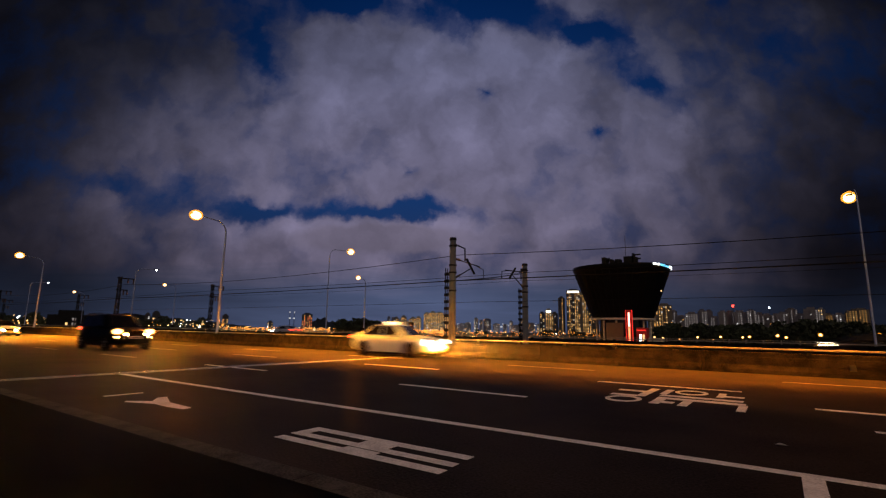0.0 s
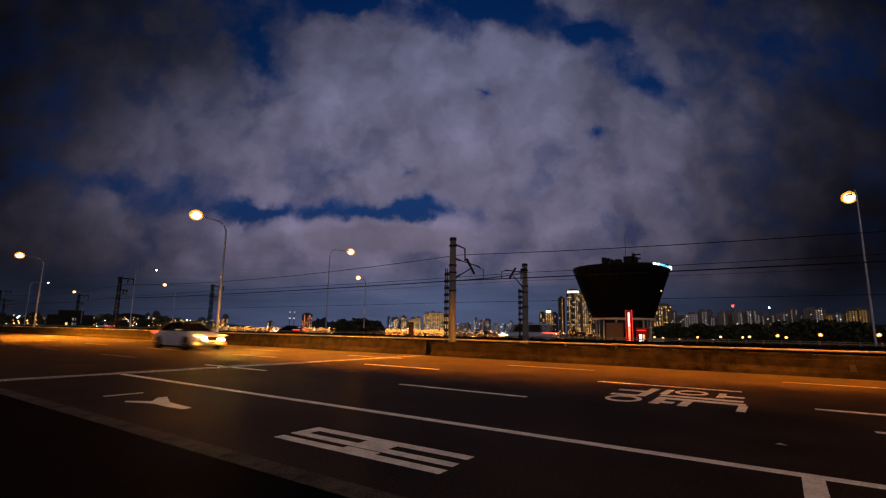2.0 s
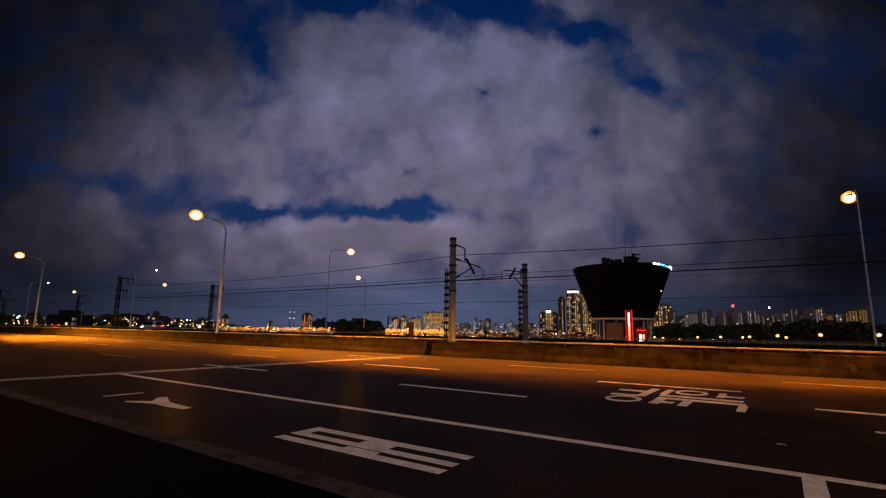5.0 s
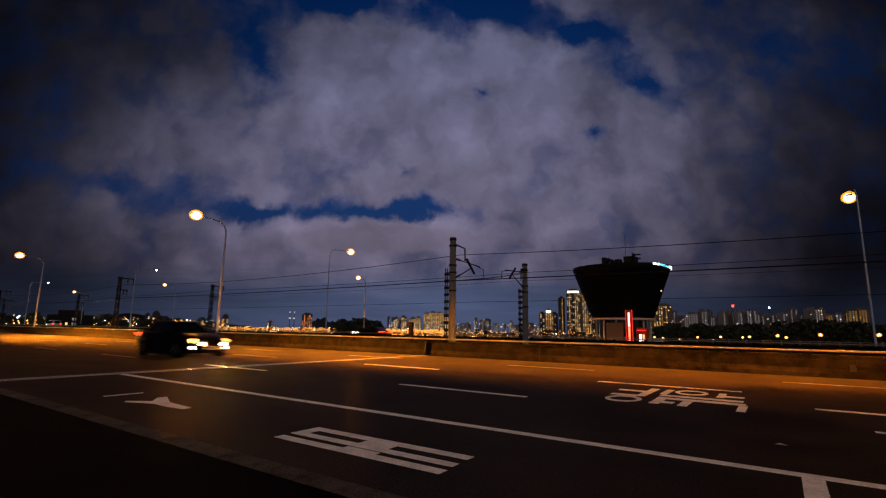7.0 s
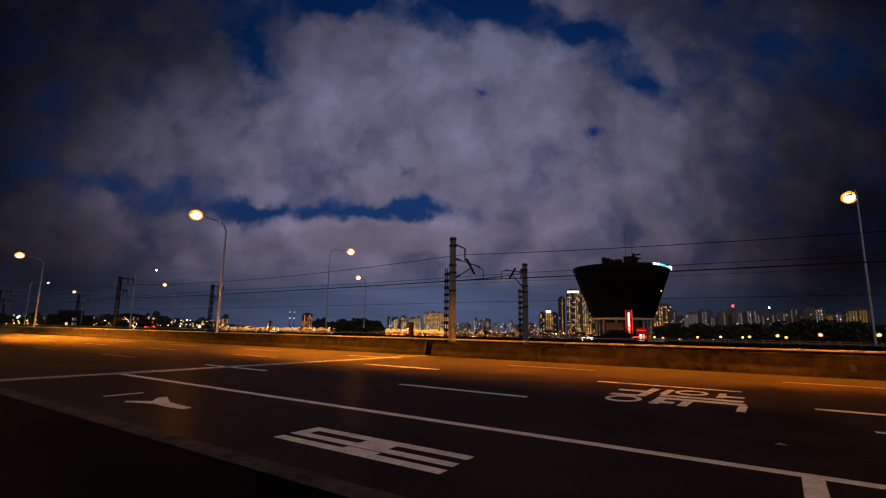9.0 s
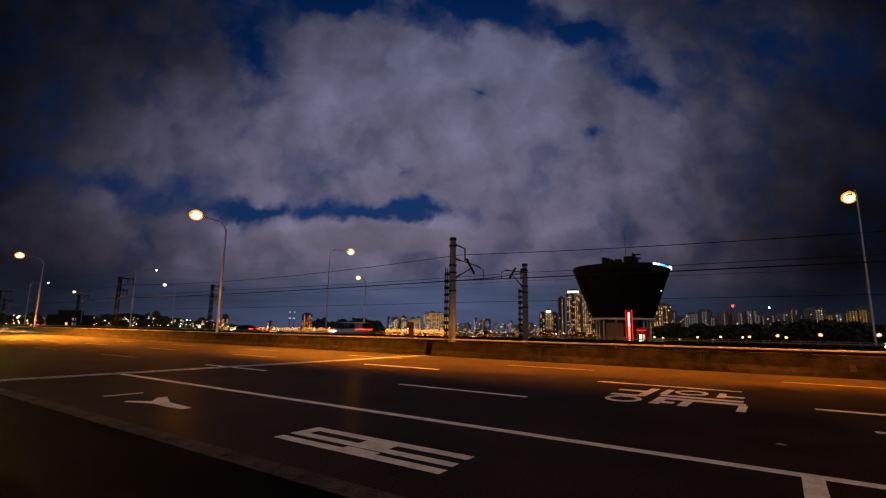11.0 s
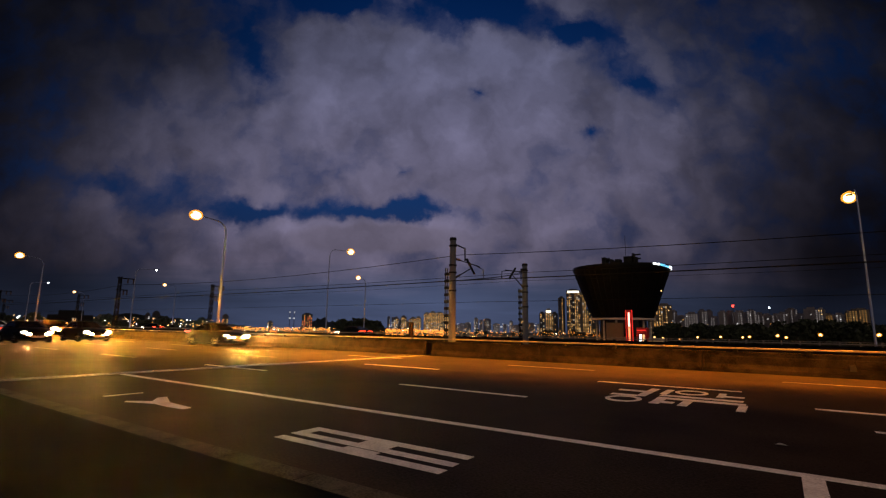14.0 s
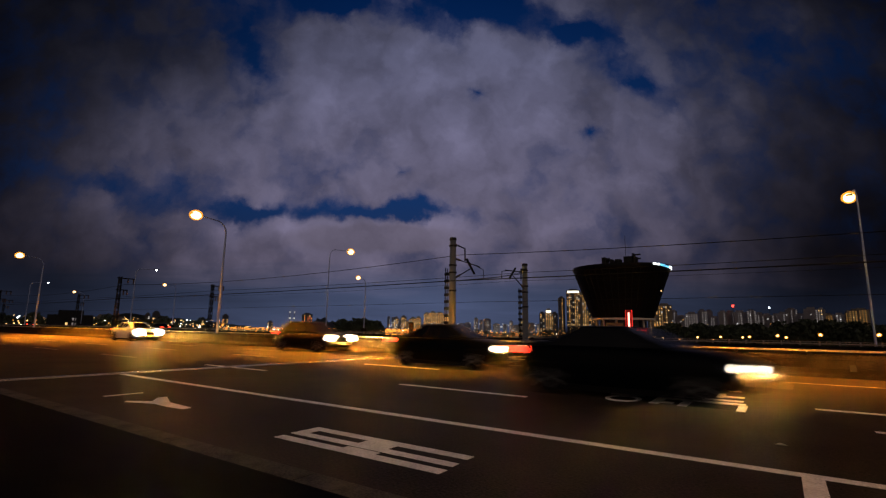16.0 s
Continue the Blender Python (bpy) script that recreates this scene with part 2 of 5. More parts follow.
def loft(bm, rings, cap=True, closed=True):
    rows = [[bm.verts.new(q) for q in r] for r in rings]
    k = len(rows[0])
    for a, b in zip(rows, rows[1:]):
        for i in range(k if closed else k - 1):
            bm.faces.new((a[i], a[(i + 1) % k], b[(i + 1) % k], b[i]))
    if cap:
        bm.faces.new(rows[0][::-1])
        bm.faces.new(rows[-1])
    return rows


def lathe(bm, profile, sides=24, m=None):
    """Turn (radius, height) pairs about z."""
    rings = [[Vector((r * math.cos(2 * math.pi * k / sides), r * math.sin(2 * math.pi * k / sides), z)) for k in range(sides)] for r, z in profile]
    if m is not None:
        rings = [[m @ q for q in r] for r in rings]
    return loft(bm, rings)


def blob(bm, c, r, sub=2, rough=0.0, seed=0):
    made = bmesh.ops.create_icosphere(bm, subdivisions=sub, radius=1.0)
    for v in made["verts"]:
        k = 1 + rough * noise.noise(v.co * 1.7 + Vector((seed * 3.1, seed, 0)))
        v.co = Vector(c) + Vector((v.co.x * r[0], v.co.y * r[1], v.co.z * r[2])) * k


# ---------- sky: a sheet of broken cloud that drifts ----------
HEADING = 34.88
# breaks (negative) and banks (positive) in the cloud: place, half-widths, turn, weight
BLOBS = (
    (-0.28, 0.745, 0.24, 0.055, 0, -0.7),
    (-0.42, 0.615, 0.07, 0.11, 20, -0.55),
    (0.08, 0.735, 0.14, 0.085, 0, -0.85),
    (0.32, 0.685, 0.12, 0.06, -15, -0.6),
    (0.465, 0.55, 0.11, 0.05, -40, -0.5),
    (0.09, 0.525, 0.045, 0.035, 30, -0.45),
    (0.33, 0.45, 0.045, 0.025, 20, -0.4),
    (-0.07, 0.343, 0.03, 0.035, 0, -0.35),
    (-0.40, 0.246, 0.15, 0.030, -4, -0.6),
    (-0.10, 0.250, 0.24, 0.027, -1, -0.7),
    (-0.70, 0.30, 0.22, 0.06, -8, -0.28),
    (0.80, 0.66, 0.26, 0.16, 0, -0.16),
    (-0.13, 0.192, 0.22, 0.034, 0, 0.6),
    (0.05, 0.44, 0.42, 0.24, 0, 0.3),
    (-0.16, 0.62, 0.16, 0.08, 20, 0.35),
    (0.20, 0.60, 0.12, 0.07, 0, 0.3),
)


def cloud_sheet():
    bm = bmesh.new()
    nu, nv = 48, 36
    grid = []
    for j in range(nv + 1):
        v = -0.02 + 1.9 * (j / nv) ** 1.3
        row = []
        for i in range(nu + 1):
            u = -1.8 + 3.6 * i / nu
            far = 1.0 / (1 / 2300 + max(v, 0) / 500)
            row.append(bm.verts.new((u * far, far, v * far)))
        grid.append(row)
    for j in range(nv):
        for i in range(nu):
            bm.faces.new((grid[j][i], grid[j][i + 1], grid[j + 1][i + 1], grid[j + 1][i]))
    m, n, l = nodes_of("cloud_sky")
    n.clear()

    def val(op, a, b=None, c=None, clamp=False):
        q = n.new("ShaderNodeMath")
        q.operation, q.use_clamp = op, clamp
        for k, s in enumerate((a, b, c)):
            if s is None:
                continue
            if isinstance(s, (int, float)):
                q.inputs[k].default_value = s
            else:
                l.new(s, q.inputs[k])
        return q.outputs[0]

    tc, sep, com = n.new("ShaderNodeTexCoord"), n.new("ShaderNodeSeparateXYZ"), n.new("ShaderNodeCombineXYZ")
    l.new(tc.outputs["Object"], sep.inputs[0])
    l.new(val("DIVIDE", sep.outputs[0], sep.outputs[1]), com.inputs[0])
    l.new(val("DIVIDE", sep.outputs[2], sep.outputs[1]), com.inputs[1])
    uv = com.outputs[0]

    def fog(scale, detail, rough=0.55, src=uv, distort=0.0):
        q = n.new("ShaderNodeTexNoise")
        q.inputs["Scale"].default_value, q.inputs["Detail"].default_value = scale, detail
        q.inputs["Roughness"].default_value, q.inputs["Distortion"].default_value = rough, distort
        l.new(src, q.inputs["Vector"])
        return q

    warp = fog(8, 8, 0.6)
    sub, sca, addv = n.new("ShaderNodeVectorMath"), n.new("ShaderNodeVectorMath"), n.new("ShaderNodeVectorMath")
    sub.operation, sca.operation = "SUBTRACT", "SCALE"
    sub.inputs[1].default_value = (0.5, 0.5, 0.5)
    sca.inputs["Scale"].default_value = 0.13
    l.new(warp.outputs["Color"], sub.inputs[0])
    l.new(sub.outputs[0], sca.inputs[0])
    l.new(uv, addv.inputs[0])
    l.new(sca.outputs[0], addv.inputs[1])
    bent = addv.outputs[0]

    def spot(u, v, ru, rv, rot, src=bent, kind="QUADRATIC_SPHERE"):
        mp, gr = n.new("ShaderNodeMapping"), n.new("ShaderNodeTexGradient")
        mp.vector_type = "TEXTURE"
        mp.inputs["Location"].default_value = (u, v, 0)
        mp.inputs["Rotation"].default_value = (0, 0, radians(rot))
        mp.inputs["Scale"].default_value = (ru * 1.6, rv * 1.6, 100)
        gr.gradient_type = kind
        l.new(src, mp.inputs["Vector"])
        l.new(mp.outputs["Vector"], gr.inputs["Vector"])
        return gr.outputs["Fac"]

    puffs, wisps = fog(4.2, 9, 0.6, bent), fog(11, 8, 0.62, bent)
    def billow(scale):
        q = n.new("ShaderNodeTexVoronoi")
        q.feature = "SMOOTH_F1"
        q.inputs["Scale"].default_value, q.inputs["Smoothness"].default_value = scale, 0.6
        l.new(bent, q.inputs["Vector"])
        return q.outputs["Distance"]
    heap = val("MULTIPLY_ADD", billow(24), 0.45, billow(10))
    total = val("MULTIPLY_ADD", puffs.outputs["Fac"], 0.8, 0.42)
    total = val("MULTIPLY_ADD", wisps.outputs["Fac"], 0.5, val("SUBTRACT", total, 0.25))
    total = val("MULTIPLY_ADD", heap, -0.34, val("ADD", total, 0.19))
    for u, v, ru, rv, rot, w in BLOBS:
        total = val("MULTIPLY_ADD", spot(u, v, ru, rv, rot), w * (1.2 if w < 0 else 1.2), total)
    dens = n.new("ShaderNodeMapRange")
    dens.interpolation_type = "SMOOTHSTEP"
    dens.inputs["From Min"].default_value, dens.inputs["From Max"].default_value = 0.33, 0.88
    l.new(total, dens.inputs["Value"])
    # how much of the city's light each part of the cloud takes
    low = n.new("ShaderNodeMapRange")
    low.interpolation_type = "SMOOTHSTEP"
    low.inputs["From Min"].default_value, low.inputs["From Max"].default_value = -0.02, 0.17
    low.inputs["To Min"].default_value, low.inputs["To Max"].default_value = 0.78, 1.0
    sv = n.new("ShaderNodeSeparateXYZ")
    l.new(uv, sv.inputs[0])
    l.new(sv.outputs[1], low.inputs["Value"])
    mid = n.new("ShaderNodeMapRange")
    mid.interpolation_type = "SMOOTHERSTEP"
    mid.inputs["From Max"].default_value = 0.95
    mid.inputs["To Min"].default_value, mid.inputs["To Max"].default_value = 0.03, 0.82
    veil = fog(2.2, 4, 0.5, uv)
    reach = val("MULTIPLY_ADD", val("SUBTRACT", veil.outputs["Fac"], 0.5), 0.5, spot(0.0, 0.35, 0.70, 0.54, 8, uv, "SPHERICAL"))
    l.new(reach, mid.inputs["Value"])
    lit = mid.outputs["Result"]
    lit = val("MULTIPLY", lit, low.outputs["Result"])
    lit = val("MULTIPLY_ADD", spot(-0.13, 0.20, 0.24, 0.03, 0, uv), 0.75, lit)
    mott = fog(7, 9, 0.52, bent, 0.1)
    mm = n.new("ShaderNodeMapRange")
    mm.inputs["From Min"].default_value, mm.inputs["From Max"].default_value = 0.3, 0.7
    mm.inputs["To Min"].default_value, mm.inputs["To Max"].default_value = 0.66, 1.3
    l.new(mott.outputs["Fac"], mm.inputs["Value"])
    lit = val("MULTIPLY", lit, mm.outputs["Result"])
    lit = val("MULTIPLY", lit, val("MULTIPLY_ADD", heap, -0.42, 1.26))
    tint = n.new("ShaderNodeValToRGB")
    te = tint.color_ramp.elements
    te[0].position, te[0].color = 0.12, (0.196, 0.170, 0.262, 1)
    te[1].position, te[1].color = 0.62, (0.164, 0.168, 0.284, 1)
    l.new(sv.outputs[1], tint.inputs["Fac"])
    cloud = n.new("ShaderNodeVectorMath")
    cloud.operation = "SCALE"
    l.new(tint.outputs["Color"], cloud.inputs[0])
    l.new(lit, cloud.inputs["Scale"])
    ramp = n.new("ShaderNodeValToRGB")
    e = ramp.color_ramp.elements
    e[0].position, e[0].color = 0.0, (0.022, 0.031, 0.070, 1)
    e[1].position, e[1].color = 0.75, (0.001, 0.017, 0.088, 1)
    k = e.new(0.27)
    k.color = (0.008, 0.034, 0.130, 1)
    l.new(sv.outputs[1], ramp.inputs["Fac"])
    edge = val("MULTIPLY_ADD", spot(0.0, 0.4, 1.15, 0.85, 0, uv), 1.1, 0.22, clamp=True)
    blue = n.new("ShaderNodeVectorMath")
    blue.operation = "SCALE"
    l.new(ramp.outputs["Color"], blue.inputs[0])
    l.new(edge, blue.inputs["Scale"])
    mix = n.new("ShaderNodeMix")
    mix.data_type = "VECTOR"
    l.new(dens.outputs["Result"], mix.inputs["Factor"])
    l.new(blue.outputs[0], mix.inputs[4])
    l.new(cloud.outputs[0], mix.inputs[5])
    # a bright bank of low cloud with a crisp top
    def graded(src, a, b):
        q = n.new("ShaderNodeMapRange")
        q.interpolation_type = "SMOOTHSTEP"
        q.inputs["From Min"].default_value, q.inputs["From Max"].default_value = a, b
        l.new(src, q.inputs["Value"])
        return q.outputs["Result"]

    def over(base, colour, fac):
        q = n.new("ShaderNodeMix")
        q.data_type = "VECTOR"
        l.new(fac, q.inputs["Factor"])
        l.new(base, q.inputs[4])
        l.new(colour, q.inputs[5])
        return q.outputs[1]
    little, near_uv = n.new("ShaderNodeVectorMath"), n.new("ShaderNodeVectorMath")
    little.operation = "SCALE"
    little.inputs["Scale"].default_value = 0.3
    l.new(sca.outputs[0], little.inputs[0])
    l.new(uv, near_uv.inputs[0])
    l.new(little.outputs[0], near_uv.inputs[1])
    shelf = spot(-0.13, 0.188, 0.15, 0.026, 2, near_uv.outputs[0], "SPHERICAL")
    bank = n.new("ShaderNodeVectorMath")
    bank.operation = "SCALE"
    bank.inputs[0].default_value = (0.29, 0.25, 0.37)
    l.new(val("MULTIPLY", val("MULTIPLY_ADD", mott.outputs["Fac"], 0.8, 0.22), val("MULTIPLY_ADD", sv.outputs[1], 2.5, 0.28)), bank.inputs["Scale"])
    sky = over(mix.outputs[1], bank.outputs[0], val("MULTIPLY", graded(shelf, 0.02, 0.4), 0.9))
    # clear dusk under the clouds, in faint level streaks
    flatten = n.new("ShaderNodeMapping")
    flatten.inputs["Scale"].default_value = (1.6, 17, 1)
    l.new(uv, flatten.inputs["Vector"])
    streak = fog(1.6, 6, 0.55, flatten.outputs["Vector"], 0.3)
    haze = n.new("ShaderNodeVectorMath")
    haze.operation = "SCALE"
    haze.inputs[0].default_value = (0.040, 0.052, 0.100)
    l.new(val("MULTIPLY", val("MULTIPLY_ADD", streak.outputs["Fac"], 1.3, 0.4), val("MULTIPLY_ADD", spot(-0.03, 0.05, 0.5, 0.5, 0, uv, "SPHERICAL"), 1.4, 0.33)), haze.inputs["Scale"])
    up = val("MULTIPLY_ADD", val("SUBTRACT", streak.outputs["Fac"], 0.5), 0.13, sv.outputs[1])
    sky = over(haze.outputs[0], sky, graded(up, 0.055, 0.15))
    em, out = n.new("ShaderNodeEmission"), n.new("ShaderNodeOutputMaterial")
    dusk = n.new("ShaderNodeVectorMath")
    dusk.operation = "SCALE"
    l.new(sky, dusk.inputs[0])
    l.new(val("SUBTRACT", val("MULTIPLY_ADD", spot(-0.66, 0.62, 0.42, 0.22, 0, uv), -0.5, val("MULTIPLY_ADD", spot(-0.80, 0.08, 0.42, 0.2, 0, uv), -0.4, 1.0)), val("MULTIPLY", spot(0.80, 0.16, 0.38, 0.34, 0, uv), 0.8)), dusk.inputs["Scale"])
    l.new(dusk.outputs[0], em.inputs["Color"])
    l.new(em.outputs[0], out.inputs["Surface"])
    ob = part("backdrop_clouds", bm, m, smooth=60)
    return tagged(ob, "broken violet-grey evening clouds over deep blue sky", "sky", kind="structure")


SKY = cloud_sheet()
SKY.matrix_basis = pose(0, 0, 0, 0, 0, HEADING)

# ---------- plan, in metres: x along the road, y across it ----------
KERB_Y = 2.66
SOLID_Y, LANE_A, LANE_B, LANE_C = 5.77, 8.89, 12.88, 16.3
BARRIER_Y = 19.0
JOINT_X = -14.3
FAR_BARRIER_Y, FAR_EDGE_Y = 33.6, 57.0
X0, X1 = -420.0, 160.0


def setting():
    bm = bmesh.new()
    v = [bm.verts.new(q) for q in ((-3500, -3500, -14), (3500, -3500, -14), (3500, 3500, -14), (-3500, 3500, -14))]
    bm.faces.new(v)
    tagged(part("water", bm, WATER), "dark wide river water under the bridge", "river", kind="structure")
    road = part("road", boxed(X0, X1, KERB_Y, BARRIER_Y + 0.6, -0.5, 0.0), ASPHALT)
    tagged(road, "worn dark asphalt carriageway on the bridge", "road", kind="structure")
    tagged(part("pavement", boxed(X0, X1, -3.0, 2.43, -0.5, 0.18), PAVING), "asphalt sidewalk beside the kerb, shade in its near-black colour", "sidewalk", kind="structure")
    tagged(part("road", boxed(X0, X1, FAR_BARRIER_Y, FAR_EDGE_Y + 1.2, -0.5, -0.02), ASPHALT), "dark asphalt carriageway beyond the railway", "road", kind="structure")
    tagged(part("ground", boxed(X0, X1, BARRIER_Y + 0.6, FAR_BARRIER_Y, -0.5, -0.25), BALLAST), "grey stone ballast bed of the railway", "track bed", kind="structure")
    bm = bmesh.new()
    box(bm, X0, X1, -3.2, FAR_EDGE_Y + 1.4, -2.2, -0.52)
    tagged(part("bridge_deck", bm, DECK), "grey concrete deck under the roads", "bridge deck", kind="structure")
    box_pier = bmesh.new()
    box(box_pier, -1.2, 1.2, -2.0, FAR_EDGE_Y, -14.5, -2.22, 0.3)
    me = mesh_of("bridge_pier", box_pier, DECK)
    for x in range(-400, 161, 80):
        ob = new("bridge_pier", me)
        ob.location = (x + 20, 0, 0)
        tagged(ob, "broad concrete bridge pier standing in the river", "bridge pier", "bridge piers", "structure")


setting()


def flat(x0, x1, y0, y1, z=0.005):
    bm = bmesh.new()
    box(bm, x0, x1, y0, y1, 0.001, z)
    return bm


def markings():
    p_line = tagged(part("road_marking", flat(JOINT_X + 0.25, 60, SOLID_Y - 0.075, SOLID_Y + 0.075), PAINT), "solid white painted lane line on the asphalt", "road marking", kind="structure")
    clean, worn = [mesh_of("lane_dash", flat(0, 3.18, -0.07, 0.07), q) for q in (PAINT, WORN_PAINT)]
    for y, s, lo, hi in ((LANE_A, -15.62, -18, 5), (LANE_B, -20.55, -18, 5), (LANE_C, -8.35, -18, 5)):
        for k in range(lo, hi):
            ob = new("lane_dash", clean if y < 10 and k >= 0 or y < 14 and k > 0 else worn)
            ob.location = (s + 8.28 * k, y, 0)
            tagged(ob, "white painted lane dash on the asphalt", "road marking", "lane dashes", "structure")
    # two stretched syllables, read by a driver who comes along x; each stroke has straight ends
    bm = bmesh.new()
    for a, b, c, d in ((-3.08, -2.5, 11.32, 11.56), (-2.53, -2.36, 10.56, 12.14), (-3.02, -2.5, 10.48, 10.72),
                       (-2.20, -2.06, 11.20, 12.17), (-2.14, -0.68, 10.90, 11.14), (-2.12, -0.62, 10.44, 10.70), (-2.10, -1.93, 9.67, 10.44),
                       (-1.93, -1.72, 9.86, 10.10), (-1.18, -1.04, 11.42, 12.18), (-1.04, -0.70, 11.56, 11.78), (-1.62, -1.46, 9.66, 10.44), (-0.72, -0.58, 9.62, 10.44)):
        box(bm, a, b, c, d, 0.001, 0.006)
    for cx, cy, rx, ry in ((-2.62, 9.98, 0.33, 0.46), (-1.68, 11.88, 0.32, 0.44)):
        k = 28
        loft(bm, [[(cx + (rx - w) * math.cos(2 * math.pi * i / k), cy + (ry - 1.9 * w) * math.sin(2 * math.pi * i / k), z) for i in range(k)] for w, z in ((0, 0.001), (0, 0.006), (0.085, 0.006), (0.085, 0.001))], cap=False)
    tagged(part("road_lettering", bm, PAINT), "white lettering strokes painted across the lane", "road lettering", kind="structure")
    bm = bmesh.new()
    box(bm, 0.39, 3.2, 10.78, 10.95, 0.001, 0.006)
    tagged(part("road_lettering", bm, PAINT), "white painted letter stroke further along the lane", "road lettering", kind="structure")
    bm = bmesh.new()
    for a, b, c, d in ((-5.0, -2.66, 4.29, 4.43), (-5.0, -2.64, 3.99, 4.12), (-5.0, -4.83, 4.12, 4.29), (-3.99, -3.56, 4.12, 4.29), (-4.97, -2.61, 3.73, 3.87), (-3.97, -3.51, 3.87, 3.955)):
        box(bm, a, b, c, d, 0.001, 0.006)
    tagged(part("road_lettering", bm, PAINT), "large white Korean syllable painted in the kerb lane", "road lettering", kind="structure")
    bm = bmesh.new()
    box(bm, 0.05, 0.22, 3.2, 5.69, 0.001, 0.006)
    tagged(part("road_marking", bm, PAINT), "white painted bar across the kerb lane", "road marking", kind="structure")
    bm = bmesh.new()
    box(bm, -10.04, -9.97, 3.85, 4.5, 0.001, 0.006)
    tagged(part("road_marking", bm, PAINT), "short white painted tick on the asphalt", "road marking", kind="structure")
    bm = bmesh.new()
    v = [bm.verts.new((x, y, z)) for z in (0.001, 0.006) for x, y in ((-9.14, 3.86), (-8.80, 4.12), (-9.14, 4.36), (-9.13, 4.52), (-8.44, 4.24), (-7.68, 4.19), (-7.64, 4.04), (-8.05, 4.0), (-8.52, 4.02), (-9.06, 3.80))]
    bm.faces.new(v[10:])
    for i in range(10):
        bm.faces.new((v[i], v[(i + 1) % 10], v[10 + (i + 1) % 10], v[10 + i]))
    tagged(part("road_marking", bm, PAINT), "white painted forked merge arrow on the asphalt", "road marking", kind="structure")
    # expansion joint across the deck
    jt = part("expansion_joint", boxed(JOINT_X - 0.22, JOINT_X + 0.22, KERB_Y, BARRIER_Y, 0.0, 0.006), RUBBER)
    tagged(jt, "steel expansion joint across the bridge road", "expansion joint", kind="structure")
    for dx in (-0.17, 0.0, 0.17):
        part("steel_bar", boxed(JOINT_X + dx - 0.055, JOINT_X + dx + 0.055, KERB_Y, BARRIER_Y, 0.004, 0.013, bevel=0.002), JOINT, jt)


markings()


def kerbs():
    k = holder("kerb", pose(0, 0, 0), "weathered grey granite kerb with dirt and moss", "kerb", kind="structure")
    me = mesh_of("kerb_stone", boxed(0.006, 0.994, 2.43, 2.66, -0.1, 0.183, bevel=0.015), KERB)
    for x in range(-60, 12):
        s = new("kerb_stone", me)
        s.parent, s.location = k, (x, 0, 0)
    bm = boxed(-420, -60, 2.43, 2.66, -0.1, 0.183)
    box(bm, 12, 160, 2.43, 2.66, -0.1, 0.183)
    part("kerb_run", bm, KERB, k)


kerbs()


def barrier_profile(y, s=1):
    return [(y - 0.0 * s, -0.02), (y + 0.03 * s, 0.12), (y + 0.12 * s, 0.27), (y + 0.155 * s, 0.52), (y + 0.165 * s, 0.53), (y + 0.17 * s, 0.66), (y + 0.20 * s, 0.69), (y + 0.42 * s, 0.69), (y + 0.45 * s, 0.66), (y + 0.5 * s, -0.02)]


def barriers():
    """Concrete barrier in cast lengths, with a steel beam on short posts."""
    for y, lo, hi, text in ((BARRIER_Y, -30, 6, "stained concrete median barrier with steel rail on top"), (FAR_BARRIER_Y, -20, 4, "concrete barrier beyond the railway with steel rail")):
        wall = holder("barrier", pose(0, 0, 0), text, "barrier", kind="structure")
        bm = bmesh.new()
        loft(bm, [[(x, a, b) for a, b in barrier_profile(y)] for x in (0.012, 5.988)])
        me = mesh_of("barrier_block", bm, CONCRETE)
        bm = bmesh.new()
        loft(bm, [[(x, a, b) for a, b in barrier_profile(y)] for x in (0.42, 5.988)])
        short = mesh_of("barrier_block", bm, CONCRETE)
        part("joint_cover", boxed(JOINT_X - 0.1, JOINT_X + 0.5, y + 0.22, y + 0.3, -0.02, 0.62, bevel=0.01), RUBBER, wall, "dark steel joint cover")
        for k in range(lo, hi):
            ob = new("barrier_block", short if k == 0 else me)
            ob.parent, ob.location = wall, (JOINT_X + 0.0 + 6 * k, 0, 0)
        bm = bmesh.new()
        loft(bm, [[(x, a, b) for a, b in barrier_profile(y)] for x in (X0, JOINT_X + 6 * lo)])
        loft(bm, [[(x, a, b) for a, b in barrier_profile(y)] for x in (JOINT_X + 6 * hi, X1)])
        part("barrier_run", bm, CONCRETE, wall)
        part("rail_beam", boxed(X0, X1, y + 0.21, y + 0.33, 0.765, 0.83, bevel=0.02), GALV, wall, "galvanised steel rail beam")
        post = mesh_of("rail_post", boxed(-0.07, 0.07, y + 0.15, y + 0.3, 0.63, 0.77, bevel=0.01), RUBBER)
        for k in range(-45 if y < 20 else -25, 8):
            ob = new("rail_post", post)
            ob.parent, ob.location = wall, (JOINT_X + 1.0 + 2 * k, 0, 0)


barriers()


